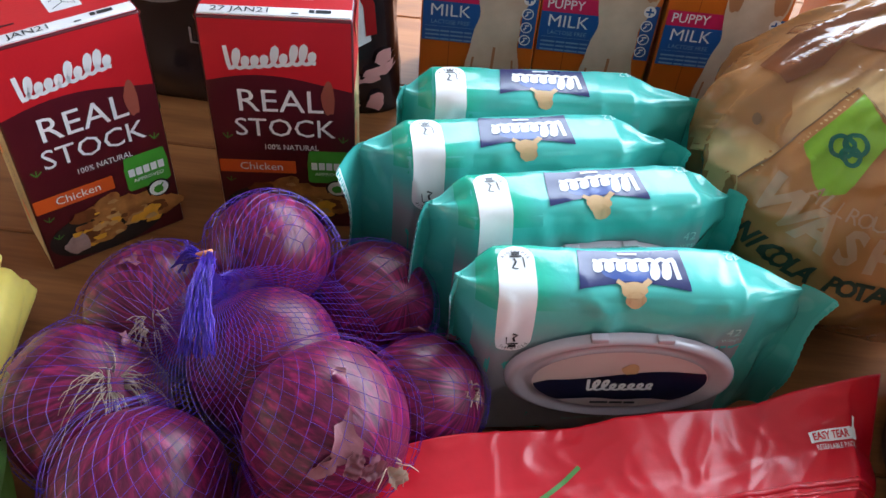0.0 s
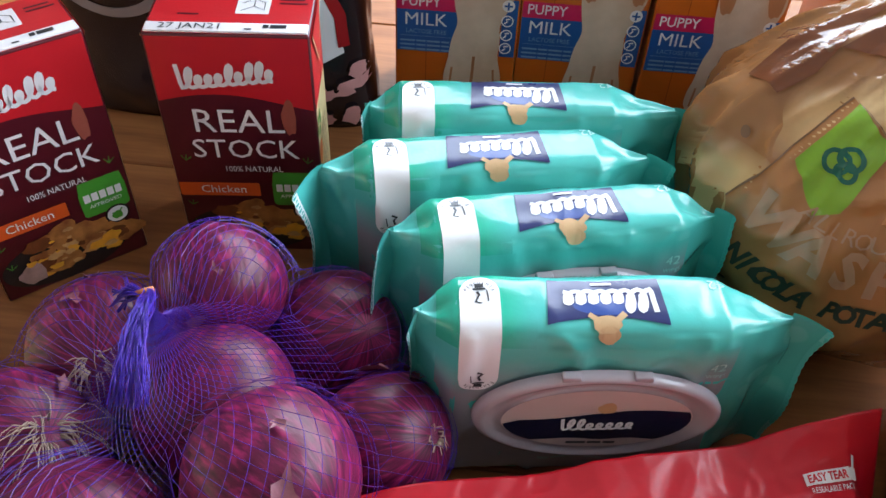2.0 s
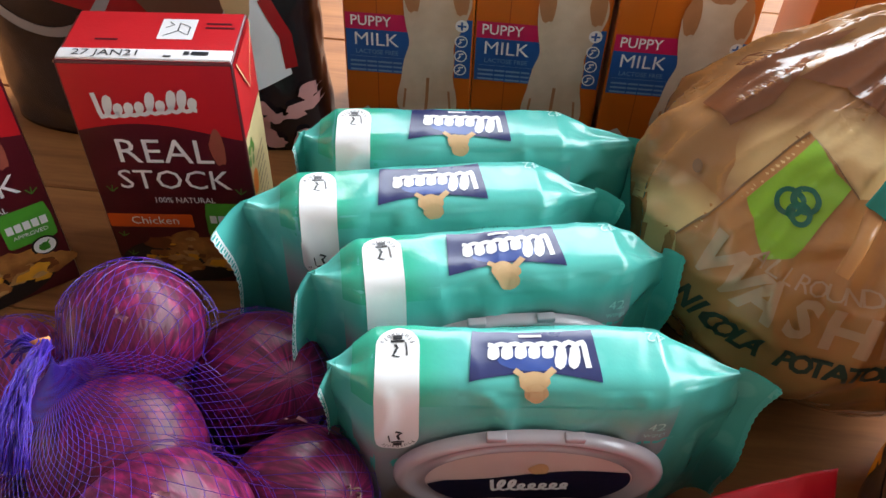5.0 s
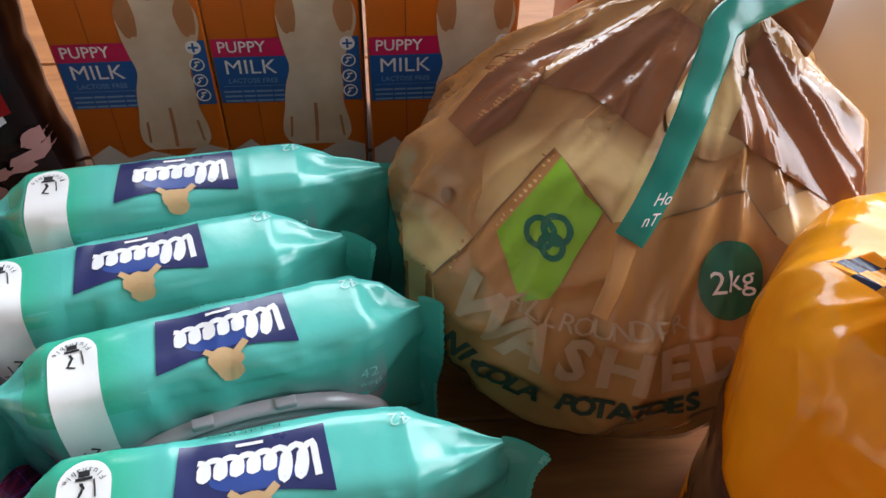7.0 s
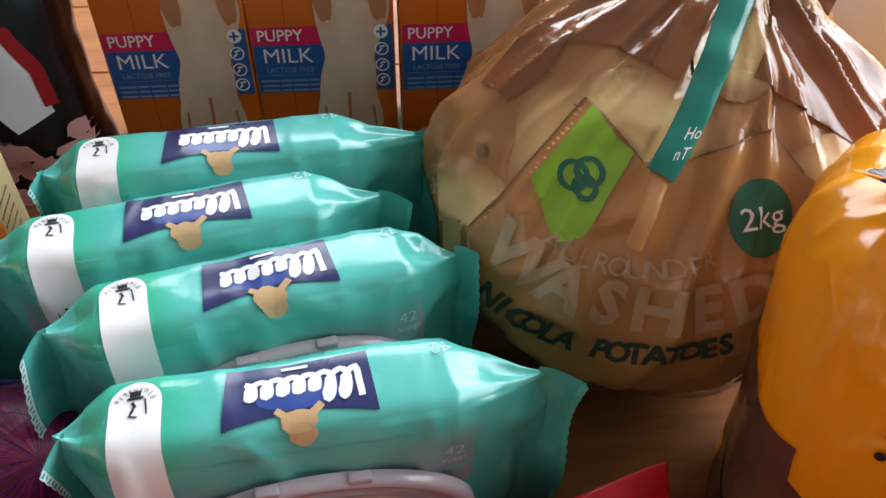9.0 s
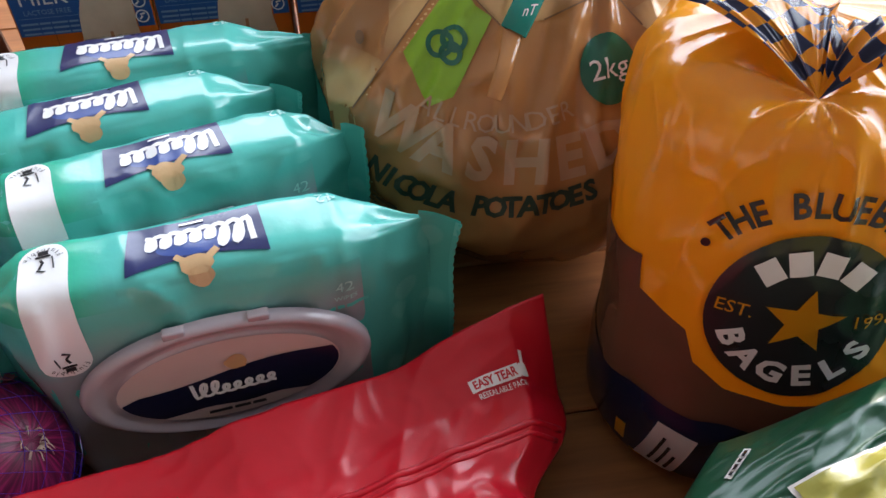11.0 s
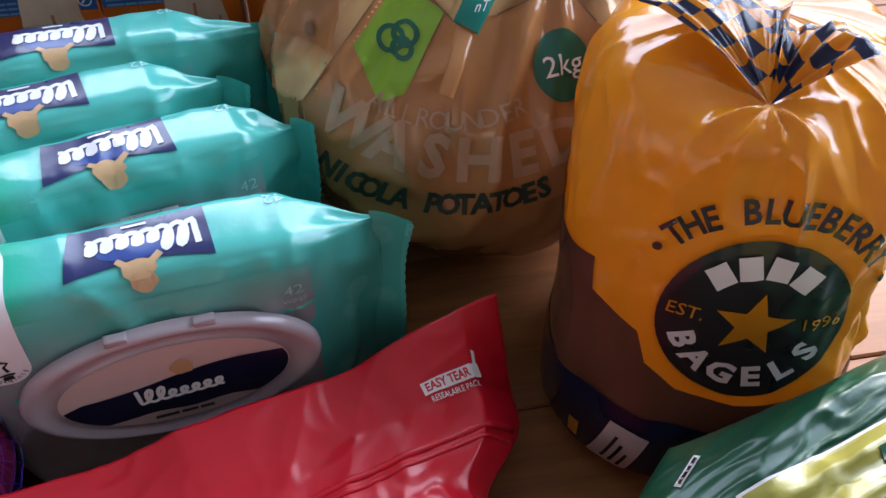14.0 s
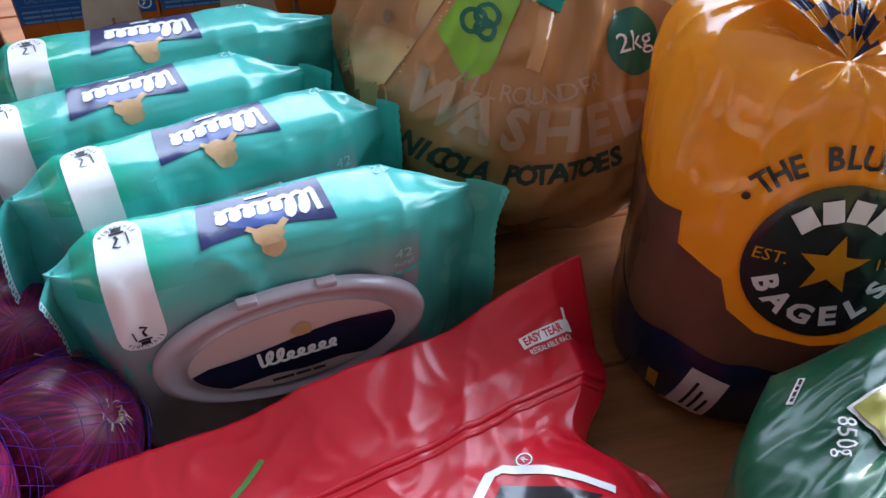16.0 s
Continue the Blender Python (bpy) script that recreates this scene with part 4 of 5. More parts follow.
# ---- potato bag ----
def potato_bag():
    C = Vector((0.281, 0.456, 0))
    root = thing("potato_bag", Matrix.Translation(C + Vector((0.005, 0.008, 0))) @ Matrix.Diagonal((1, 1, 1.03, 1)), "crinkled kraft-brown plastic bag of washed potatoes, neck tied", "bag")
    zs = [0.0, 0.004, 0.02, 0.05, 0.09, 0.125, 0.15, 0.168, 0.184, 0.196, 0.206, 0.214]
    rs = [0.055, 0.068, 0.086, 0.105, 0.1135, 0.107, 0.091, 0.073, 0.054, 0.038, 0.024, 0.015]
    rng = random.Random(3)
    folds = [(rng.uniform(0, 6.28), rng.uniform(-3, 3)) for _ in range(4)]

    def f(i, j):
        a = 2 * math.pi * i
        s = j * (len(zs) - 1)
        z, r = smoothline(list(range(len(zs))), zs, s), smoothline(list(range(len(rs))), rs, s)
        up = max(0.0, (z - 0.07) / 0.14)
        ridge = 0
        for k, (ph, tw) in zip((5, 8, 13, 19), folds):
            ridge += (1 - abs(math.sin(k * a / 2 + ph + tw * up * 0.4)) ** 0.7 - 0.35) * (1.0 / (1 + 0.12 * k))
        lean = Vector((0.022, 0.012, 0)) * max(0, (z - 0.12) / 0.09)
        p = Vector((r * math.cos(a) * 1.01, r * 0.985 * math.sin(a), z)) + lean
        k = ridge * (0.0006 + 0.0022 * up * min(1, r / 0.05)) + 0.006 * noise.noise(p * 17 + Vector((4, 0, 0))) + (0.0085 * creases((0.11 * math.cos(a), 0.11 * math.sin(a), z * 0.4), 19, 7.0) + 0.0045 * creases((0.11 * math.cos(a), 0.11 * math.sin(a), z * 0.7), 43, 2.0)) * (0.35 + 0.65 * min(1, z / 0.12)) * min(1, r / 0.04)
        for deg, wide, high, z0, z1 in ((-83, 1.6, 0.0045, 0.115, 0.205), (-69, 1.8, 0.005, 0.10, 0.20), (-48, 2.2, 0.006, 0.08, 0.20), (-30, 2.5, 0.005, 0.09, 0.2), (-118, 2.2, 0.004, 0.15, 0.205), (-140, 2.5, 0.004, 0.14, 0.2)):
            off = ((math.degrees(a) - deg - 60 * (z - 0.15) + 180) % 360) - 180
            k += high * math.exp(-abs(off / wide) ** 1.2) * max(0.0, min(1.0, (z - z0) / 0.02, (z1 - z) / 0.02))
        k += 0.006 * (crumple(p, 15, 5.0) - 0.35) * min(1.0, z / 0.1) * min(1, r / 0.05)
        return p + Vector((math.cos(a), math.sin(a), 0.15 * up)) * k * min(1, z / 0.02 + 0.2)
    bm, rows = sheet(f, 380, 200, True)
    cap(bm, rows[0][::-1], (0, 0, 0.001))
    cap(bm, rows[-1], (0.022, 0.012, 0.217))
    n = Vector((0.02, -0.80, 0.60)).normalized()
    U = Vector((1, 0.02, 0)).normalized()
    V = n.cross(U)
    lay, at = on_mesh(bm, Vector((-0.01, -0.09, 0.14)), U, V)
    part("bag", bm, KRAFT, root)
    g = 0.0026
    q = lambda x, y, z: at(Vector((x, y, z)) - C)
    P = lambda *pts: poly(*[q(*p) for p in pts])
    ctr = lambda x, y, z: q(x, y, z)
    # brown windows and pale tubers in the print of the upper part
    decal("clear_film", poly((-0.135, -0.06), (-0.11, -0.05), (0.0, -0.03), (0.12, -0.05), (0.125, 0.03), (0.06, 0.115), (-0.05, 0.115), (-0.13, 0.06)), CLEAR, root, lay, 0.0004, g, "tan see-through film of the bag")
    decal("brown_window", P((0.1925, 0.4663, 0.1485), (0.2186, 0.5028, 0.1572), (0.2578, 0.4758, 0.1933), (0.2332, 0.4585, 0.1811), (0.2196, 0.4442, 0.1659), (0.2022, 0.4409, 0.1537)), SOIL, root, lay, 0.0024, 0.0013, "brown printed patch")
    decal("brown_window", P((0.2299, 0.4518, 0.1776), (0.2489, 0.4392, 0.182), (0.2684, 0.4108, 0.1809), (0.2959, 0.4345, 0.2122), (0.2836, 0.4608, 0.2078), (0.2574, 0.4631, 0.1938)), SOIL, root, lay, 0.0024, 0.0013, "brown printed patch")
    decal("brown_window", poly((0.03, 0.06), (0.075, 0.03), (0.115, 0.0), (0.1, 0.06), (0.05, 0.1)), SOIL, root, lay, 0.0024, 0.0013, "brown printed patch")
    for k, (x, y, rx, ry, rot) in enumerate(((-0.083, -0.012, 0.034, 0.046, 0.5), (-0.03, 0.035, 0.042, 0.036, 0.2), (0.064, 0.012, 0.03, 0.026, 0.2), (0.025, 0.07, 0.02, 0.018, 0.0), (0.09, -0.02, 0.022, 0.03, -0.2))):
        ca, sa = math.cos(rot), math.sin(rot)

        def rim(px, py):
            a, b = ((px - x) * ca + (py - y) * sa) / rx, ((py - y) * ca - (px - x) * sa) / ry
            return max(0.0, min(1.0, (math.hypot(a, b) - 0.62 + 0.25 * noise.noise((px * 40, py * 40, k))) / 0.36))
        decal("pale_tuber", moved(oval(0, 0, rx, ry, 40, 0.25, k * 1.7), x, y, rot), TUBER, root, lay, 0.0014 + 0.0001 * k, 0.002, "pale washed potato", rim)
    # kraft lower print, straight upper edges
    KF = [q(*p) for p in ((0.1818, 0.4021, 0.1123), (0.2336, 0.421, 0.1682), (0.2522, 0.3863, 0.1588), (0.273, 0.3862, 0.1599), (0.3062, 0.3938, 0.1682), (0.3168, 0.3778, 0.1574))]
    decal("kraft_field", poly(*KF, (0.105, -0.035), (0.09, -0.10), (-0.08, -0.10)), KRAFT, root, lay, 0.0024, 0.002, "kraft-brown printed field")
    for line in (KF[:3], KF[3:]):
        decal("field_edge", ribbon(line, 0.0008), BROWN_LINE, root, lay, 0.0036, 0.0014)
    # lime panel with a plain round mark
    gl = [(0.236, 0.400, 0.180), (0.243, 0.392, 0.168), (0.2495, 0.386, 0.1645), (0.228, 0.353, 0.147), (0.2165, 0.358, 0.1395), (0.209, 0.380, 0.157)]
    decal("lime_panel", P(*gl), LIME, root, lay, 0.0034, 0.002, "lime green printed panel")
    cx, cy = q(0.2285, 0.378, 0.1585)
    rot = 0.15
    for dx, dy, rr in ((-0.0032, 0.0015, 0.0062), (0.0034, 0.0015, 0.0060), (0.0, -0.0045, 0.0052)):
        decal("mark_ring", moved(ring2(dx, dy, rr, rr * 1.1, 0.0024, 26), cx, cy, rot), BOTTLE, root, lay, 0.0040, 0.002, "dark green ring")
    # weight disc and lettering
    x, y = q(0.3, 0.362, 0.147)
    decal("weight_disc", oval(x, y, 0.0135, 0.0162, 36), BOTTLE, root, lay, 0.0034, 0.002, "dark green weight disc")
    decal("lettering", letters("2kg", 0.0135, x, y, 0.12, 1.0), INK_WHITE, root, lay, 0.0042, 0.002)
    for text, size, p, rad, half, tilt, ink, bold in (("ALLROUNDER", 0.0122, (0.246, 0.347, 0.1335), 0.070, 27, 9, FADED, 0.0), ("WASHED", 0.0275, (0.249, 0.344, 0.113), 0.095, 31, 11, FADED, 0.04), ("NICOLA POTATOES", 0.0138, (0.238, 0.345, 0.0875), 0.105, 29, 12, FOREST, 0.04)):
        x, y = q(*p)
        decal("lettering", arc_letters(text, size, x + rad * math.sin(radians(tilt)), y + rad * math.cos(radians(tilt)), rad, 270 - tilt - half, 270 - tilt + half, True, 1.0, bold), ink, root, lay, 0.0036, 0.0018)
    # vent holes
    for p in ((0.2245, 0.432, 0.193), (0.19, 0.41, 0.15)):
        x, y = q(*p)
        decal("vent_hole", oval(x, y, 0.0022, 0.0036, 16), BROWN_LINE, root, lay, 0.0026, g)

    # sea-green closing strip: up the front, then over to the side
    def band(pts, w, name, material, lift):
        line = [Vector(p) - C for p in pts]
        nn = 60

        def g_(i, j):
            s = j * (len(line) - 1)
            c = Vector([smoothline(list(range(len(line))), [p[k] for p in line], s) for k in range(3)])
            d = (Vector([smoothline(list(range(len(line))), [p[k] for p in line], min(len(line) - 1, s + 0.05)) for k in range(3)]) - Vector([smoothline(list(range(len(line))), [p[k] for p in line], max(0, s - 0.05)) for k in range(3)])).normalized()
            side = d.cross(Vector((-0.1, -0.8, 0.6))).normalized()
            th = 2 * math.pi * i
            return c + side * (w / 2 * math.cos(th)) * (1 + 0.35 * j * j) + side.cross(d) * (0.0012 * math.sin(th) + 0.002 * noise.noise(c * 60) + lift)
        b, rw = sheet(g_, 12, nn, True)
        return part(name, b, material, root)
    band([(0.2555, 0.374, 0.1615), (0.268, 0.388, 0.176), (0.281, 0.408, 0.193), (0.292, 0.428, 0.207), (0.299, 0.439, 0.2145), (0.319, 0.451, 0.2185), (0.342, 0.462, 0.2215)], 0.0125, "closing_strip", STRIP, 0.003)
    for text, p in (("Ho", (0.2665, 0.3835, 0.1745)), ("nT", (0.2615, 0.3785, 0.1685))):
        e1, e2 = Vector((0.94, 0.33, 0.1)).normalized(), Vector((0.3, 0.6, 0.74)).normalized()
        n_ = e1.cross(e2).normalized()
        decal("strip_print", letters(text, 0.0068, 0, 0, -0.25), INK_WHITE, root, on_plane(Vector(p) - C + (n_ if n_.y < 0 else -n_) * 0.0058, e1, e2), 0.0)
    band([(0.243, 0.352, 0.143), (0.25, 0.362, 0.154), (0.2555, 0.374, 0.1615)], 0.007, "strip_tail", KRAFT, 0.002)

    # loose film above the tie, folded over to the side
    def tail(i, j):
        a = 2 * math.pi * i
        c = Vector((0.024, 0.012, 0.21)).lerp(Vector((0.070, 0.028, 0.196)), j)
        r = 0.013 + 0.026 * j ** 0.8
        ridge = (1 - abs(math.sin(3.5 * a + 1)) ** 0.6) * 0.3 + 0.2 * noise.noise((a * 2, j * 4, 2))
        return c + Vector((0.25 * j * 0.02, math.cos(a) * r * 0.5, math.sin(a) * r * (0.9 + ridge))) + Vector((0, 0, 0.012 * math.sin(j * 3)))
    b, _ = sheet(tail, 90, 26, True)
    part("loose_film", b, SOIL, root, "crinkled brown loose film above the tie")


potato_bag()


# ---- bagel bag ----
def bagel_bag():
    C = Vector((0.3495, 0.292, 0))
    root = thing("bagel_bag", Matrix.Translation(C + Vector((0.015, 0.01, 0))), "glossy yellow plastic bag of bagels with a checked twisted top", "bag")
    zs = [0.0, 0.003, 0.012, 0.04, 0.08, 0.12, 0.150, 0.172, 0.186, 0.194, 0.199]
    rs = [0.061, 0.067, 0.0695, 0.070, 0.0695, 0.0685, 0.0675, 0.0645, 0.057, 0.042, 0.014]
    gather = Vector((-0.0195, -0.026, 0.193))

    def f(i, j):
        a = 2 * math.pi * i
        s = j * (len(zs) - 1)
        z, r = smoothline(list(range(len(zs))), zs, s), smoothline(list(range(len(rs))), rs, s)
        up = max(0.0, (z - 0.10) / 0.1)
        n = 2.5
        c, d = math.cos(a + 0.38), math.sin(a + 0.38)
        k = (abs(c) ** n + abs(d) ** n) ** (-1 / n)
        ridge = 0
        for q, ph in ((3, 0.4), (5, 1.9), (8, 0.7), (13, 2.2)):
            ridge += (1 - abs(math.sin(q * a + ph + up * 0.5)) ** 0.75 - 0.35) / (1 + 0.1 * q)
        p = Vector((r * k * math.cos(a), r * k * math.sin(a), z)) + Vector((0.004, 0.16, 0)) * max(0.0, z - 0.04)
        e = ridge * (0.0002 + 0.0005 * up * min(1, r / 0.05)) + 0.004 * noise.noise(p * 20) + (0.0085 * creases((0.08 * math.cos(a), 0.08 * math.sin(a), z * 0.45), 23, 1.0) + 0.004 * creases((0.08 * math.cos(a), 0.08 * math.sin(a), z * 0.8), 50, 4.0)) * (0.10 + 0.90 * min(1, 0.25 * up + max(0, math.cos(a + 0.15)) * 0.9)) * min(1, r / 0.035)
        e += 0.0065 * (crumple(p, 17, 3.0) - 0.35) * (0.12 + 0.88 * min(1.0, 0.6 * up + max(0.0, math.cos(a + 0.3))))
        fold = ((math.degrees(a) + 98 + 90 * (z - 0.15) + 180) % 360) - 180
        e += 0.006 * math.exp(-abs(fold / 3.5) ** 1.3) * max(0.0, min(1.0, (z - 0.13) / 0.03, (0.192 - z) / 0.02))
        p += Vector((math.cos(a), math.sin(a), 0.1 * up)) * e * min(1, z / 0.01 + 0.2)
        # drawn up into the twist, in pleats that run towards it
        dx, dy = p.x - gather.x, p.y - gather.y
        far = math.hypot(dx, dy)
        near = math.exp(-(far / 0.024) ** 2) * min(1, up * 1.3)
        way = math.atan2(dx, dy)
        pleat = 1 - abs(math.sin(way * 4 + 1.3 * noise.noise((way, 2.0, far * 30))))
        p.z += near * (gather.z - p.z) * 0.95 + 0.0042 * (pleat - 0.5) * math.exp(-(far / 0.045) ** 2) * min(1, up * 1.3) * min(1, far / 0.008)
        return p
    bm, rows = sheet(f, 360, 190, True)
    cap(bm, rows[0][::-1], (0, 0, 0.001))
    n = Vector((-0.37, -0.80, 0.32)).normalized()
    U = Vector((0.90, -0.40, 0)).normalized()
    U = (U - n * U.dot(n)).normalized()
    V = n.cross(U)
    lay, at = on_mesh(bm, Vector((-0.029, -0.073, 0.106)), U, V)
    cap(bm, rows[-1], (0.0006, 0.0254, 0.2))
    part("bag", bm, YELLOW, root)
    q = lambda x, y, z: at(Vector((x, y, z)) - C)
    g = 0.0026
    # see-through lower part and base band
    decal("clear_window", poly((-0.12, 0.022), (-0.085, 0.017), (-0.062, 0.008), (-0.036, -0.006), (-0.030, -0.022), (-0.015, -0.032), (0.01, -0.034), (0.03, -0.030), (0.05, -0.028), (0.075, -0.03), (0.075, -0.093), (-0.12, -0.093)), BERRY, root, lay, 0.0003, g, "clear film over dark bagels")
    decal("bagel_hole", ring2(-0.01, -0.066, 0.017, 0.01, 0.007, 24), YELLOW, root, lay, 0.0005, g)
    def wrapped(name, a0, a1, j0, j1, material, off, nu, nv, label=""):
        def g_(i, j):
            ang = (a0 + (a1 - a0) * i) / 360
            jj = j0 + (j1 - j0) * j + (0.012 * noise.noise((ang * 18, 3.0, 1.0)) if j > 0.5 else 0)
            p = f(ang % 1.0, jj)
            return p + Vector((math.cos(6.28318 * ang), math.sin(6.28318 * ang), 0)) * off
        b, _ = sheet(g_, nu, nv)
        part(name, b, material, root, label)
    wrapped("clear_side", 110, 204, 0.29, 0.49, BERRY, 0.0009, 60, 20, "clear film over dark bagels")
    wrapped("base_band", 150, 330, 0.06, 0.325, CHECK_NAVY, 0.0014, 120, 20, "navy band round the base")
    for a0, j0 in ((204, 0.20), (211, 0.13), (197, 0.13), (226, 0.10), (252, 0.12), (262, 0.19), (270, 0.12), (281, 0.18)):
        wrapped("band_check", a0, a0 + 4.5, j0, j0 + 0.045, YELLOW, 0.0016, 6, 6)
    lx, ly = q(0.295, 0.240, 0.024)
    decal("paper_label", moved(rect(-0.0095, -0.0155, 0.0095, 0.0145), lx, ly, -0.25), PAPER, root, lay, 0.0024, g, "white paper date label")
    decal("small_print", moved(join(*[bars(-0.004 + 0.004 * k, -0.012, (0.0016,), 0.02 - 0.004 * k) for k in range(3)]), lx, ly, -0.25), CHARCOAL, root, lay, 0.0030, g)
    # round badge: black disc, star and lettering
    bx, by = q(0.3318, 0.2310, 0.1128)
    decal("badge_rim", oval(bx, by, 0.0382, 0.0402, 48), YELLOW, root, lay, 0.0012, 0.002)
    decal("badge", oval(bx, by, 0.037, 0.039, 48), CHARCOAL, root, lay, 0.0020, 0.002, "black round badge")
    star = [(bx + (0.0162 if k % 2 == 0 else 0.0068) * math.sin(math.pi * k / 5 + 0.05), by + (0.0162 if k % 2 == 0 else 0.0068) * math.cos(math.pi * k / 5 + 0.05)) for k in range(10)]
    decal("star", poly(*star[::-1]), YELLOW, root, lay, 0.0028, 0.002, "yellow star")
    decal("lettering", arc_letters("BAGELS", 0.0142, bx, by, 0.0278, 207, 333, True, 1.1, 0.04), INK_WHITE, root, lay, 0.0029, 0.0018)
    for a in (129, 106, 83, 60):
        t = radians(a)
        decal("badge_bar", moved(join(rect(-0.0042, -0.0052, 0.0042, 0.0052)), bx + 0.0274 * math.cos(t), by + 0.0274 * math.sin(t), t - math.pi / 2), INK_WHITE, root, lay, 0.0029, 0.0018)
    decal("lettering", letters("EST.", 0.0085, bx - 0.0265, by + 0.002, -0.05, 1.0), YELLOW, root, lay, 0.0029, 0.0018)
    decal("lettering", letters("1996", 0.0085, bx + 0.0265, by + 0.0015, 0.12, 1.0), YELLOW, root, lay, 0.0029, 0.0018)
    decal("lettering", arc_letters("THE BLUEBERRY", 0.0142, bx, by, 0.0505, 137, 41, False, 0.82, 0.03), CHARCOAL, root, lay, 0.0020, 0.0018)
    for a in (147, 23):
        decal("dot", oval(bx + 0.0505 * math.cos(radians(a)), by + 0.0505 * math.sin(radians(a)), 0.0019, 0.0019, 14), CHARCOAL, root, lay, 0.0015, g)

    # checked film above the twist, folded back over the top in pleats
    G = gather

    def fan(name, phi0, phi1, long, rise, seed, nu=110, nv=50):
        b = bmesh.new()
        uv = b.loops.layers.uv.new("UVMap")

        def f_(s, t):
            phi = radians(phi0 + (phi1 - phi0) * s)
            reach = long * (0.85 + 0.2 * noise.noise((s * 3, seed, 0.5)))
            fold = 0.5 - abs(noise.noise((s * 3.2 + seed, t * 0.7, seed))) * 2.0
            small = 0.5 - abs(noise.noise((s * 9 + seed, t * 0.9, seed + 3))) * 2.0
            d = Vector((math.sin(phi), math.cos(phi), 0))
            p = G + d * reach * t
            p.z += rise * (math.sin(min(1.0, t * 1.25) * 1.57) - 1.1 * max(0.0, t - 0.75)) + (0.008 * fold + 0.0015 * small) * (0.25 + 0.75 * t) * min(1, t * 4)
            return p + Vector((-d.y, d.x, 0)) * 0.004 * fold * t
        rows = [[b.verts.new(f_(i / nu, j / nv)) for i in range(nu + 1)] for j in range(nv + 1)]
        ca, sa = math.cos(0.5), math.sin(0.5)
        for j in range(nv):
            for i in range(nu):
                fc = b.faces.new((rows[j][i], rows[j][i + 1], rows[j + 1][i + 1], rows[j + 1][i]))
                for lp, (k, l) in zip(fc.loops, ((i, j), (i + 1, j), (i + 1, j + 1), (i, j + 1))):
                    phi, t = radians(phi0 + (phi1 - phi0) * k / nu), l / nv
                    x, y = math.sin(phi) * long * t * 1.15, math.cos(phi) * long * t * 1.15
                    lp[uv].uv = ((x * ca + y * sa) / 0.0108 + 20.001, (y * ca - x * sa) / 0.0108 + 20.001)
        bmesh.ops.solidify(b, geom=b.faces[:], thickness=0.0004)
        part(name, b, CHECKS, root, "navy and yellow checked film")
    fan("checked_flap", -32, 32, 0.076, 0.014, 1.7)
    fan("checked_tail", 26, 92, 0.05, 0.016, 6.1, 60, 40)


bagel_bag()


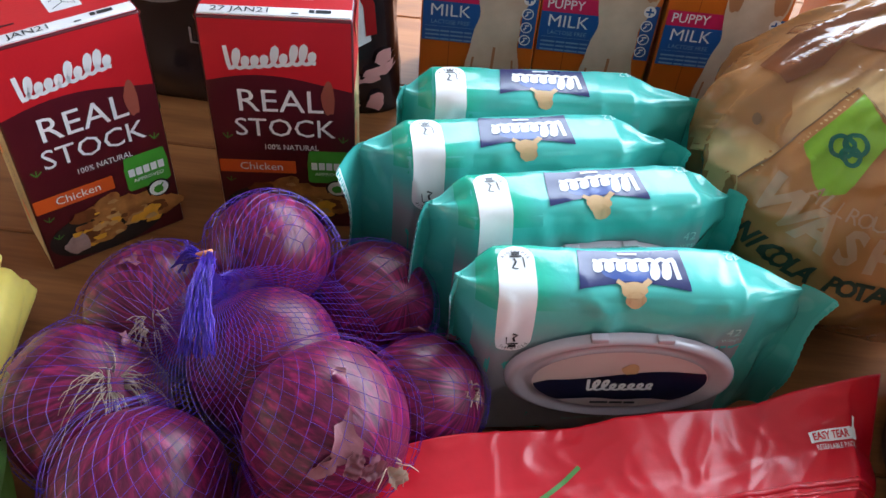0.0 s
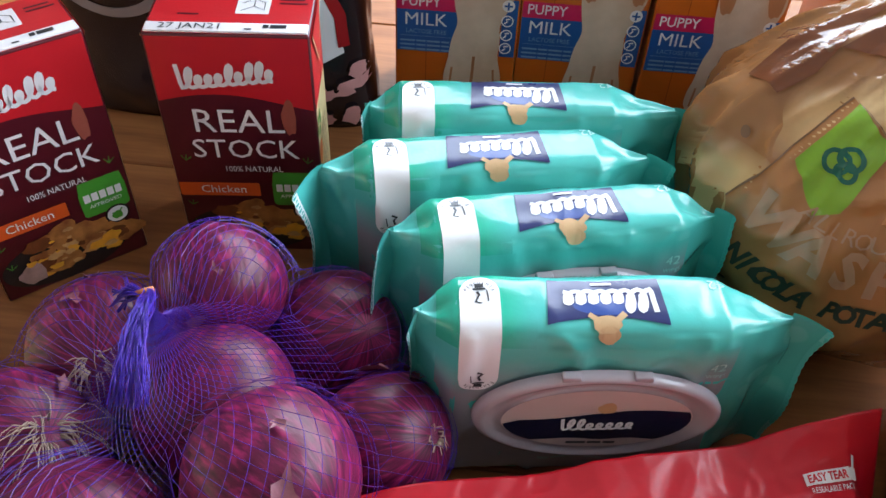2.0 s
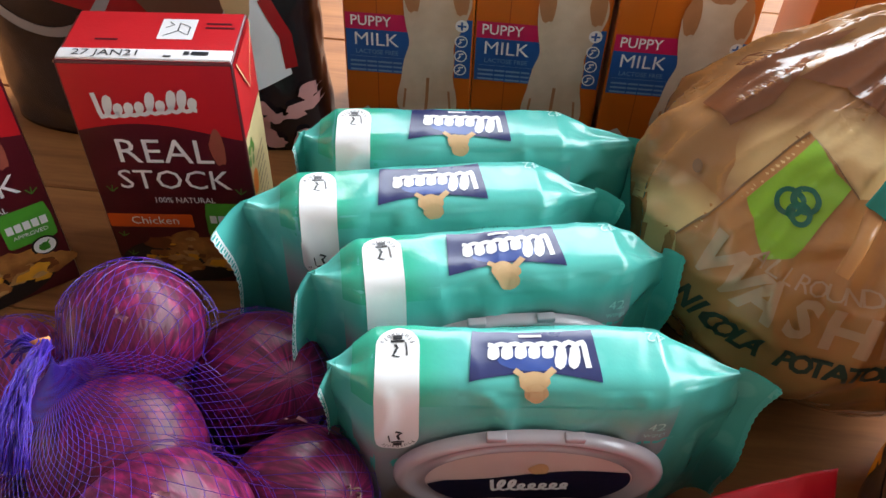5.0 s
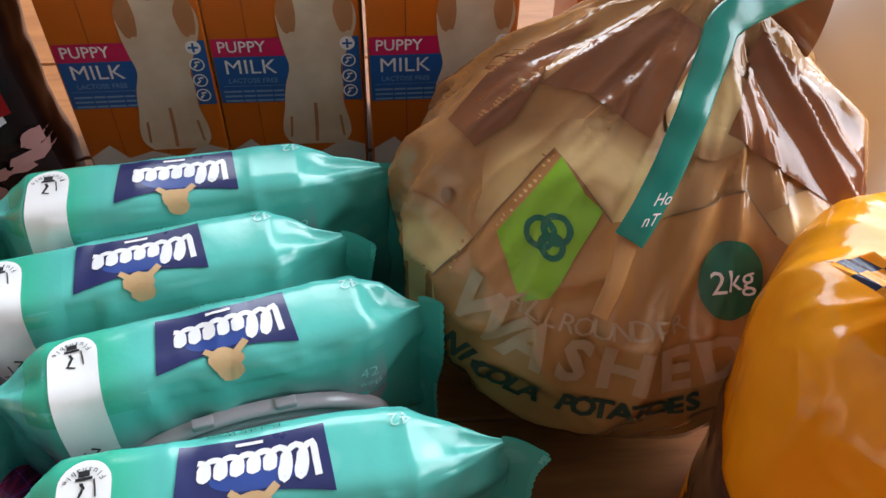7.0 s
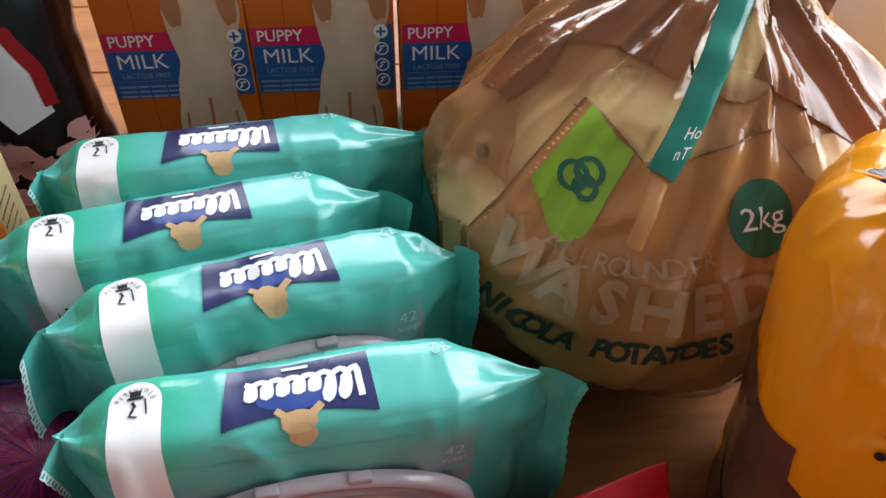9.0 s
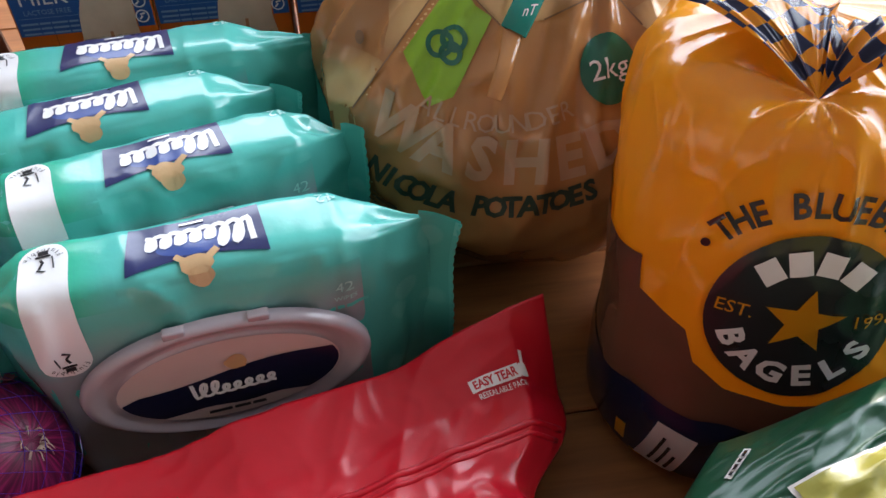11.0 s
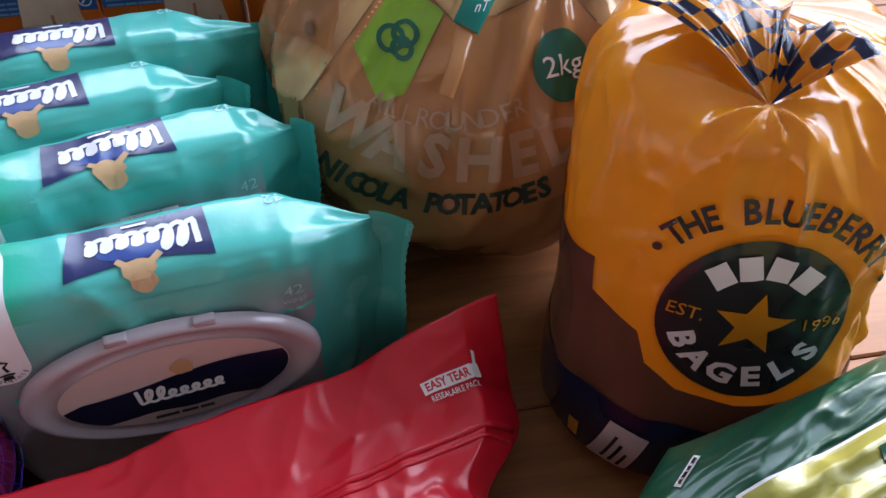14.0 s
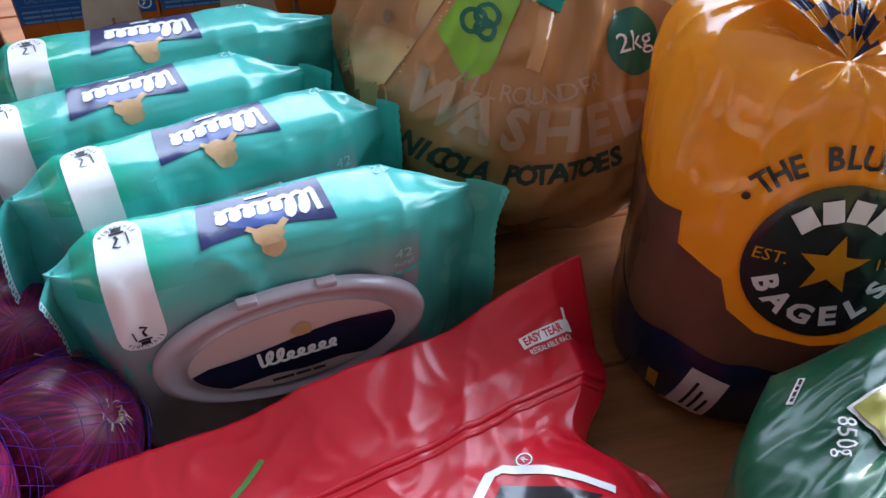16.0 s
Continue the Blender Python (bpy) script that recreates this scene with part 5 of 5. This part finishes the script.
# ---- red pouch ----
def red_pouch():
    O = Vector((0.252, 0.302, 0))
    root = thing("red_pouch", Matrix.Translation(O + Vector((0.012, 0.008, 0))), "shiny red resealable pouch lying on the table", "pouch")
    u, v = Vector((-0.955, -0.297, 0)).normalized(), Vector((0.10, -0.995, 0)).normalized()
    LU, LV = 0.30, 0.25

    def top(a, b):
        x, y = a * LU, b * LV
        edge = min(1.0, min(x, LU - x) / 0.06)
        bulge = max(0.0, min(1.0, (y - 0.055) / 0.05))
        bulge = bulge * bulge * (3 - 2 * bulge)
        body = 0.066 * (1 - (1 - edge) ** 2.2)
        head = 0.053 + 0.019 * max(0, 1 - y / 0.03) * max(0.3, 1 - x / 0.10) + 0.011 * (x / LU) + 0.003 * math.sin(x * 60) * (1 - y / 0.06 if y < 0.06 else 0) - 0.02 * max(0, 1 - x / 0.02) * min(1, y / 0.03) 
        z = head * (1 - bulge) + max(body, 0.012) * bulge
        p = O * 0 + u * x + v * y
        z += (0.004 * noise.noise((x * 18, y * 22, 1.5)) + 0.0036 * creases((x, y * 0.7, 0.3), 20, 1.0) + 0.0014 * creases((x, y, 0.6), 55, 1.0)) * (0.45 + 0.55 * bulge) * min(1.0, edge * 2 + 0.15)
        side = 0.012 * math.sin(math.pi * min(1, max(0, (y - 0.05) / 0.2))) * (1 - 2 * a) * -1 * (1 if abs(a - 0.5) > 0.4 else 0.6)
        waist = 0.030 * math.exp(-((y - 0.072) / 0.016) ** 2) * max(0.0, 1 - a / 0.35) ** 2     # drawn in under the zip
        return p + u * (side * 0.5 + waist) + Vector((0, 0, max(0.006, z)))

    def under(a, b):
        p = top(a, b)
        y = b * LV
        bulge = max(0.0, min(1.0, (y - 0.05) / 0.03))
        inner = min(1.0, min(a, 1 - a) * LU / 0.03)
        p.z = max(0.002, p.z - 0.0016 - 0.075 * bulge * inner)
        return p
    nu, nv = 220, 190
    a, ra = sheet(top, nu, nv)
    across = Vector((u.y, -u.x, 0))
    lay, at = on_mesh(a, u * 0.1 + v * 0.1, -u, across if across.y > 0 else -across, 0.2)
    b, rb = sheet(under, nu, nv)
    bm = join(a.copy(), b)
    bmesh.ops.remove_doubles(bm, verts=bm.verts[:], dist=1e-6)
    edges = [e for e in bm.edges if e.is_boundary]
    bmesh.ops.bridge_loops(bm, edges=edges)
    part("pouch", bm, RED_FILM, root)
    a.free()
    q = lambda x, y: at(Vector((x, y, 0)) - O)
    g = 0.0028
    # zip ridges across the head
    for off, w in ((0.049, 0.0034), (0.0535, 0.0026)):
        line = []
        for k in range(70):
            x = 0.004 + (LU - 0.01) * k / 69
            p = top(x / LU, off / LV)
            line.append(p - Vector((0, 0, 0.0004)))
        part("zip_ridge", tube(line, w / 2, 10), RED_FILM, root)
    # easy-tear tag
    ex, ey = q(0.2230, 0.2675)
    r0 = 0.02
    small = lambda b: moved(b, ex, ey, r0, 0.86)
    decal("tear_tag", small(rect(-0.0145, -0.003, 0.0145, 0.0034)), WHITE, root, lay, 0.0006, g, "white tear tag print")
    decal("tag_pointer", small(join(rect(0.0145, -0.003, 0.019, 0.003, 0.001), ribbon([(0.017, 0.002), (0.019, 0.0085)], 0.0018))), WHITE, root, lay, 0.0006, g)
    decal("lettering", small(letters("EASY TEAR", 0.0058, 0, 0, 0, 0.9, 0.03)), RED_SEAL, root, lay, 0.0009, 0.0022)
    decal("lettering", small(letters("RESEALABLE PACK", 0.0044, 0.002, -0.0062, 0, 0.8)), WHITE, root, lay, 0.0009, 0.0022)
    # plain roof-shaped brand outline and round mark
    hx, hy = q(0.178, 0.201)
    decal("roof_outline", moved(join(ribbon([(-0.062, -0.034), (0.0, 0.0), (0.006, -0.001), (0.036, -0.036)], 0.0042)), hx, hy, 0.12), WHITE, root, lay, 0.0006, g, "white roof-shaped outline")
    decal("dark_field", moved(poly((-0.05, -0.036), (0.0, -0.007), (0.028, -0.036)), hx, hy, 0.12), CHARCOAL, root, lay, 0.0005, g)
    mx, my = q(0.194, 0.202)
    decal("registered_ring", ring2(mx, my + 0.002, 0.0034, 0.0034, 0.0006, 22), WHITE, root, lay, 0.0006, g)
    decal("lettering", letters("R", 0.0042, mx, my + 0.002), WHITE, root, lay, 0.0007)
    sx, sy = q(0.075, 0.222)
    decal("green_stroke", ribbon([(sx - 0.035 + 0.05 * k / 10, sy - 0.02 + 0.022 * (k / 10) ** 1.6) for k in range(11)], 0.0024), LEAF_INK, root, lay, 0.0006, g, "dark green printed leaf stroke")


red_pouch()


# ---- green bread bag ----
def green_bag():
    O = Vector((0.301, 0.204, 0))
    root = thing("green_bag", Matrix.Translation(O), "crinkled glossy green plastic bread bag with a yellow panel", "bag")
    u, v = Vector((0.961, 0.276, 0)), Vector((-0.62, -0.785, 0))
    across = Vector((-0.276, 0.961, 0))
    LU, LV, H = 0.30, 0.19, 0.127

    def f(i, j, s):
        x, y = LU * i, LV * j
        ex = min(1.0, min(x, LU - x) / 0.075)
        ey = min(1.0, min(y, LV - y) / 0.055)
        lift = (1 - (1 - ex) ** 2.4) ** 0.55 * (1 - (1 - ey) ** 2.4) ** 0.5
        mid = 0.072 + 0.028 * (1 - ex)
        z = mid + (H - mid) * lift if s > 0 else mid - (mid - 0.001) * lift
        p = u * x + v * y
        q = Vector((x, y, z))
        crease = 0.0035 * creases((x * 0.8, y * 1.6, 0.0), 22, 5.0) + 0.0015 * creases((x, y * 2, 0.4), 50, 2.0) + 0.005 * noise.noise(q * 24) + 0.004 * (1 - abs(math.sin(y * 70 + 9 * noise.noise(q * 9)))) * (1 - ex * 0.6)
        z += (crease - 0.004) * s * (0.2 + 0.8 * min(ex, ey)) if s > 0 else 0
        out = -0.008 * (1 - ex) * math.sin(j * 9)
        return p + u * out + Vector((0, 0, max(0.001, z)))
    a, _ = sheet(lambda i, j: f(i, j, 1), 220, 150)
    b, _ = sheet(lambda i, j: f(i, j, -1), 220, 150)
    lay, at = on_mesh(a, u * 0.1 + v * 0.08, u, across, 0.2)
    bm = join(a.copy(), b)
    bmesh.ops.remove_doubles(bm, verts=bm.verts[:], dist=1e-6)
    part("bag", bm, GREEN_FILM, root)
    a.free()
    q = lambda x, y: at(Vector((x, y, 0)) - O)
    g = 0.0028
    x0, y0 = q(0.307, 0.171)
    decal("panel_rim", rect(x0 - 0.0012, y0 - 0.0612, x0 + 0.17, y0 + 0.0012), PAPER, root, lay, 0.0014, 0.0018)
    decal("yellow_panel", rect(x0, y0 - 0.06, x0 + 0.168, y0), LIME_PANEL, root, lay, 0.0022, 0.0018, "olive yellow printed panel")
    decal("grain_photo", rect(x0 + 0.03, y0 - 0.105, x0 + 0.168, y0 - 0.066), GRAIN_INK, root, lay, 0.0014, g)
    decal("lettering", letters("MEAL", 0.024, x0 + 0.058, y0 - 0.036, math.pi, 1.0, 0.01), BOTTLE, root, lay, 0.0030, 0.0018)
    decal("small_print", bars(x0 + 0.05, y0 - 0.016, (0.012, 0.012, 0.012, 0.012), 0.009, 0.004), BOTTLE, root, lay, 0.0026, g)
    decal("lettering", letters("850g", 0.0088, x0 - 0.0105, y0 - 0.007, math.pi + 0.75, 1.0), PAPER, root, lay, 0.0022, 0.0018)
    x1, y1 = q(0.301, 0.188)
    decal("white_patch", moved(rect(-0.009, -0.0012, 0.007, 0.0010), x1 - 0.002, y1 + 0.001, 0.45), PAPER, root, lay, 0.0008, g)
    decal("small_print", moved(bars(-0.008, -0.0006, (0.002, 0.003, 0.002, 0.003), 0.001), x1 - 0.002, y1 + 0.001, 0.45), CHARCOAL, root, lay, 0.0015, g)


green_bag()


# ---- onions in a net ----
BULBS = [  # x, y, z, radius, and the way the root end points
    (-0.023, 0.223, 0.090, 0.0405, (0.75, -0.45, 0.15)),
    (-0.108, 0.195, 0.056, 0.043, (-0.2, 0.5, 0.8)),
    (-0.158, 0.245, 0.045, 0.0437, (0.55, -0.1, 0.75)),
    (-0.078, 0.333, 0.086, 0.034, (0.35, -0.75, -0.2)),
    (-0.068, 0.274, 0.062, 0.0415, (-0.2, -0.8, 0.5)),
    (-0.139, 0.306, 0.052, 0.040, (0.25, -0.6, 0.6)),
    (-0.020, 0.338, 0.046, 0.037, (0.5, -0.3, 0.6)),
    (0.018, 0.272, 0.052, 0.0345, (0.75, -0.2, 0.6)),
    (-0.035, 0.215, 0.036, 0.0360, (0, 0, -1)), (-0.09, 0.20, 0.03, 0.03, (0, 0, -1)), (-0.075, 0.325, 0.034, 0.034, (0, 0, -1))]


def onion(x, y, z, r, axis, k):
    rng = random.Random(20 + k)
    q = Vector(axis).normalized().to_track_quat("Z", "Y").to_matrix().to_4x4()
    root = thing("onion", Matrix.Translation((x, y, max(z, r * 0.98))) @ q, "red onion with papery purple skin inside the net", "onion", "onions in the net")

    def f(i, j):
        t = math.pi * j
        a = 2 * math.pi * i
        rr = r * (math.sin(t) ** 0.92 if 0 < j < 1 else 0.0)
        z_ = r * 0.94 * math.cos(t)
        if t > 2.55:
            z_ -= r * 0.28 * ((t - 2.55) / 0.59) ** 2
        k_ = 1 + 0.07 * noise.noise((math.cos(a) * 1.1 + k * 3, math.sin(a) * 1.1, t * 0.8)) + 0.02 * creases((math.cos(a) * 0.03, math.sin(a) * 0.03, t * 0.012), 40, k) + 0.012 * noise.noise((a * 4, t * 0.6, k))
        return Vector((rr * math.cos(a) * k_, rr * math.sin(a) * k_, z_))
    bm, rows = sheet(f, 64, 44, True)
    bmesh.ops.remove_doubles(bm, verts=bm.verts[:], dist=1e-6)
    part("bulb", bm, ONION, root)
    if k in (0, 2, 3, 5, 7):
        droop = q.to_3x3().inverted() @ Vector((0.15, -0.35, -0.35))
        strands = []
        for s in range({2: 40, 0: 3, 7: 16}.get(k, 30)):
            a = rng.uniform(0, 6.28)
            L = rng.uniform(0.3, 1.0) * {2: 0.042, 7: 0.007}.get(k, 0.018)
            d = Vector((math.cos(a), math.sin(a), rng.uniform(0.1, 0.9)))
            pts, p = [], Vector((0.004 * math.cos(a), 0.004 * math.sin(a), r * 0.90))
            for n_ in range(7):
                pts.append(p.copy())
                d += Vector((rng.uniform(-0.8, 0.8), rng.uniform(-0.8, 0.8), -0.2)) + droop
                step = d.normalized() * L / 6
                p += step
                if p.length < r * 1.01:
                    p = p.normalized() * r * 1.01
            strands.append(tube(pts, [0.00042 - 0.00004 * n_ for n_ in range(7)], 4))
        part("root_tuft", join(*strands), ROOT, root, "dry straw-coloured root tuft")
        for s in range(6):
            a, t = rng.uniform(0, 6.28), rng.uniform(0.5, 2.0)
            sz = rng.uniform(0.002, 0.005)
            c = Vector((math.sin(t) * math.cos(a), math.sin(t) * math.sin(a), math.cos(t) * 0.94))
            if k == 0 and s < 3:      # torn skin on the foremost bulb
                c = (q.to_3x3().inverted() @ Vector(((0.35, -0.55, 0.75), (0.62, -0.62, 0.45), (0.2, -0.75, 0.55))[s])).normalized()
                sz = (0.0075, 0.0055, 0.0035)[s]
            e1 = c.orthogonal().normalized()
            e2 = c.cross(e1)
            b = bmesh.new()
            ctr = b.verts.new(c * (r + 0.0012))
            rim = []
            for n_ in range(11):
                an = 2 * math.pi * n_ / 11
                rad = sz * rng.uniform(0.35, 1.3)
                pt = c * r + (e1 * math.cos(an) * 1.5 + e2 * math.sin(an)) * rad
                rim.append(b.verts.new(pt.normalized() * (r + 0.0008 + rng.uniform(0, 0.0034))))
            for n_ in range(11):
                b.faces.new((ctr, rim[n_], rim[(n_ + 1) % 11]))
            part("peel_flake", b, PEEL, root, "curled dry peel")
    if k == 0:      # a tongue of skin torn loose and curled outwards, and ragged edges round the tear
        inv = q.to_3x3().inverted()
        for d, long, wide, curl, turn, pale in (((0.80, -0.52, 0.10), 0.020, 0.0045, 1.9, 0.25, ROOT), ((0.62, -0.66, 0.40), 0.013, 0.005, 1.2, 1.1, PEEL), ((0.42, -0.70, 0.52), 0.012, 0.004, 1.0, -0.6, PEEL), ((0.55, -0.78, 0.12), 0.010, 0.004, 1.3, 0.7, PEEL)):
            c = (inv @ Vector(d)).normalized()
            up_ = inv @ Vector((0, 0, 1))
            e2 = (up_ - c * up_.dot(c)).normalized()
            e1 = e2.cross(c)
            e1, e2 = e1 * math.cos(turn) + e2 * math.sin(turn), e2 * math.cos(turn) - e1 * math.sin(turn)

            def tongue(i, j):
                w = (i - 0.5) * 2 * wide * (0.4 + 0.6 * math.sin(math.pi * (0.15 + 0.75 * j))) * (1 + 0.5 * noise.noise((i * 2, j * 5, 4.0)))
                base = (c * r * 1.03 + e2 * (j - 0.5) * long + e1 * w).normalized() * r * 1.03
                return base + c * (0.0035 * abs(math.sin(curl * (i - 0.3))) + 0.0015 * noise.noise((i * 3, j * 6, curl)) + 0.001)
            b, _ = sheet(tongue, 10, 24)
            bmesh.ops.solidify(b, geom=b.faces[:], thickness=0.0004)
            part("torn_skin", b, pale, root, "dry torn skin, curled outwards")
    return root


for _k, _b in enumerate(BULBS):
    onion(*_b, _k)


def net_bag():
    C = Vector((-0.08, 0.262, 0.055))
    knot = Vector((-0.097, 0.297, 0.110))
    root = thing("onion_net", Matrix.Translation((C.x, C.y, 0)), "violet-blue plastic net drawn tight round red onions", "net bag")
    hull = bmesh.new()
    for x, y, z, r, _ in BULBS:
        z = max(z, r * 0.98)
        for a in range(12):
            for t in range(1, 8):
                ph, th = 2 * math.pi * a / 12, math.pi * t / 8
                hull.verts.new(Vector((x, y, z)) + Vector((math.sin(th) * math.cos(ph), math.sin(th) * math.sin(ph), math.cos(th))) * (r + 0.003))
    res = bmesh.ops.convex_hull(hull, input=hull.verts[:])
    bmesh.ops.delete(hull, geom=list({*res["geom_interior"], *res["geom_unused"]}), context="VERTS")
    tree = BVHTree.FromBMesh(hull)
    balls = [(Vector((x, y, max(z, r * 0.98))), r + 0.0022) for x, y, z, r, _ in BULBS]
    axis = Vector((-0.15, 0.25, 1)).normalized()
    e1 = axis.orthogonal().normalized()
    e2 = axis.cross(e1)

    def skin(th, ph):
        d = axis * math.cos(th) + (e1 * math.cos(ph) + e2 * math.sin(ph)) * math.sin(th)
        hit = tree.ray_cast(C, d, 0.5)[0]
        far = (hit - C).length if hit else 0.1
        near = 0.0
        for c, r in balls:
            m = c - C
            b = m.dot(d)
            disc = b * b - m.length_squared + r * r
            if disc > 0:
                near = max(near, b + math.sqrt(disc))
        r = max(near, 0.65 * near + 0.35 * far) if near else far * 0.9
        p = C + d * max(r, 0.02)
        pull = max(0.0, 1 - th / 0.55) ** 1.5
        p = p.lerp(knot, pull)
        p.z = max(0.002, p.z)
        return p
    hull.free()
    n_str, n_seg = 74, 56
    grid = [[skin(0.02 + (math.pi * 0.86) * j / n_seg, 2 * math.pi * (i / n_str)) - Vector((C.x, C.y, 0)) for i in range(n_str)] for j in range(n_seg + 1)]
    verts, faces = [], []

    def strand(pts, r):
        last = None
        for i, p in enumerate(pts):
            d = (pts[min(i + 1, len(pts) - 1)] - pts[max(i - 1, 0)]).normalized()
            a = d.orthogonal().normalized() if last is None else (last - d * last.dot(d)).normalized()
            last = a
            b = d.cross(a)
            base = len(verts)
            for k in range(3):
                verts.append(p + (a * math.cos(2.094 * k) + b * math.sin(2.094 * k)) * r)
            if i:
                for k in range(3):
                    faces.append((base - 3 + k, base - 3 + (k + 1) % 3, base + (k + 1) % 3, base + k))
    for i in range(n_str):
        for s in (1, -1):
            if (i + (s > 0)) % 1 == 0:
                strand([grid[j][(i + s * (j // 2 if j % 2 == 0 else j // 2)) % n_str].lerp(grid[j][(i + s * (j // 2 + 1)) % n_str], 0.5 * (j % 2)) for j in range(n_seg + 1)], 0.00015)
    me = bpy.data.meshes.new("mesh")
    me.from_pydata(verts, [], faces)
    me.materials.append(NET)
    ob = new("mesh", me)
    ob.parent = root
    tagged(ob, kind="stuff")
    # gathered tail below the tie, and its stub beyond it
    rng = random.Random(9)
    k0 = knot - Vector((C.x, C.y, 0))
    tails = []
    for s in range(60):
        w = rng.uniform(-1, 1)
        pts = []
        for n_ in range(9):
            t = n_ / 8
            pts.append(k0 + Vector((0.012 * t + w * (0.002 + 0.006 * t) + 0.001 * math.sin(8 * t + s), -0.062 * t + 0.003 * rng.uniform(-1, 1) * t, 0.008 + 0.012 * math.sin(t * 2.6) - 0.006 * t + rng.uniform(-0.003, 0.003))))
        tails.append(tube(pts, 0.0003, 3))
    tagged(part("gathered_tail", join(*tails), NET, root, "bunched violet net tail"), kind="stuff")
    stub = [tube([k0 + Vector((-0.002, 0, 0.006)), k0 + Vector((-0.010 + rng.uniform(-0.002, 0.002), rng.uniform(-0.005, 0.004), 0.006 + rng.uniform(-0.003, 0.005))), k0 + Vector((-0.016 + rng.uniform(-0.003, 0.003), rng.uniform(-0.008, 0.006), 0.003 + rng.uniform(-0.006, 0.008)))], 0.0005, 3) for _ in range(30)]
    tagged(part("net_stub", join(*stub), NET, root), kind="stuff")
    part("tie", tube([k0 + Vector((-0.007, -0.001, 0.007)), k0 + Vector((0.001, 0.001, 0.009))], 0.0016, 8), TAG, root, "small orange tie")


net_bag()


# ---- celery by the onions ----
def celery():
    root = thing("celery_bunch", pose(-0.233, 0.205, 0, 0, 0, 17), "pale yellow celery bunch with green tops lying on the table", "celery")
    rng = random.Random(4)
    for k, (x, z, r) in enumerate(((-0.018, 0.028, 0.026), (0.010, 0.026, 0.020), (0.0, 0.052, 0.022), (0.024, 0.020, 0.014), (0.016, 0.046, 0.014), (-0.03, 0.05, 0.018))):
        def f(i, j):
            a = 2 * math.pi * i
            y = 0.128 - 0.26 * j
            rr = r * (1 - 0.35 * j) * (0.96 + 0.04 * math.cos(8 * a))
            c = 1 - 0.25 * max(0, math.cos(a + 1.0 + k))
            bend = -0.012 * j + 0.006 * math.sin(4 * j + k)
            return Vector((x + bend + rr * c * math.cos(a), y + 0.003 * noise.noise((a, k, 1)), max(0.001, z * (1 - 0.2 * j) + rr * c * math.sin(a))))
        bm, rows = sheet(f, 40, 24, True)
        cap(bm, rows[0][::-1], (x, 0.1285, z))
        part("stalk", bm, STALK, root)
    for s in range(9):
        a = rng.uniform(-0.4, 0.4)
        x0 = rng.uniform(-0.03, 0.04)
        L = rng.uniform(0.06, 0.11)

        def leaf(i, j):
            t = j
            w = 0.011 * math.sin(math.pi * (0.08 + 0.9 * t)) * (i - 0.5) * 2
            return Vector((x0 + a * L * t + w, 0.03 - L * t, 0.06 + 0.02 * math.sin(t * 3 + s) + 0.006 * abs(i - 0.5) + 0.002 * s / 9))
        bm, _ = sheet(leaf, 4, 12)
        bmesh.ops.solidify(bm, geom=bm.faces[:], thickness=0.0008)
        part("leaf", bm, LEAF, root, "green leaf")


celery()


# ---- bottle-shaped stand-in for a bright white object behind the bags ----
def white_standin():
    root = thing("white_standin", pose(0.452, 0.556, 0, 0, 0, 0), "rounded white stand-in for a bright white object in the sun", "bottle")
    zs = [0, 0.003, 0.012, 0.06, 0.12, 0.15, 0.175, 0.19, 0.2]
    rs = [0.04, 0.046, 0.05, 0.051, 0.05, 0.046, 0.034, 0.02, 0.017]

    def f(i, j):
        s = j * 8
        r, z = smoothline(list(range(9)), rs, s), smoothline(list(range(9)), zs, s)
        return Vector((r * math.cos(6.28318 * i), r * math.sin(6.28318 * i), z))
    bm, rows = sheet(f, 48, 60, True)
    cap(bm, rows[0][::-1], (0, 0, 0))
    cap(bm, rows[-1], (0, 0, 0.2))
    part("body", bm, BOTTLE_WHITE, root)
    bm, rows = sheet(lambda i, j: Vector((0.019 * math.cos(6.28318 * i) * (1 + 0.02 * (i * 40 % 2 > 1)), 0.019 * math.sin(6.28318 * i), 0.198 + 0.018 * j)), 40, 3, True)
    cap(bm, rows[-1], (0, 0, 0.216))
    part("cap", bm, WHITE_PAINT, root)


white_standin()
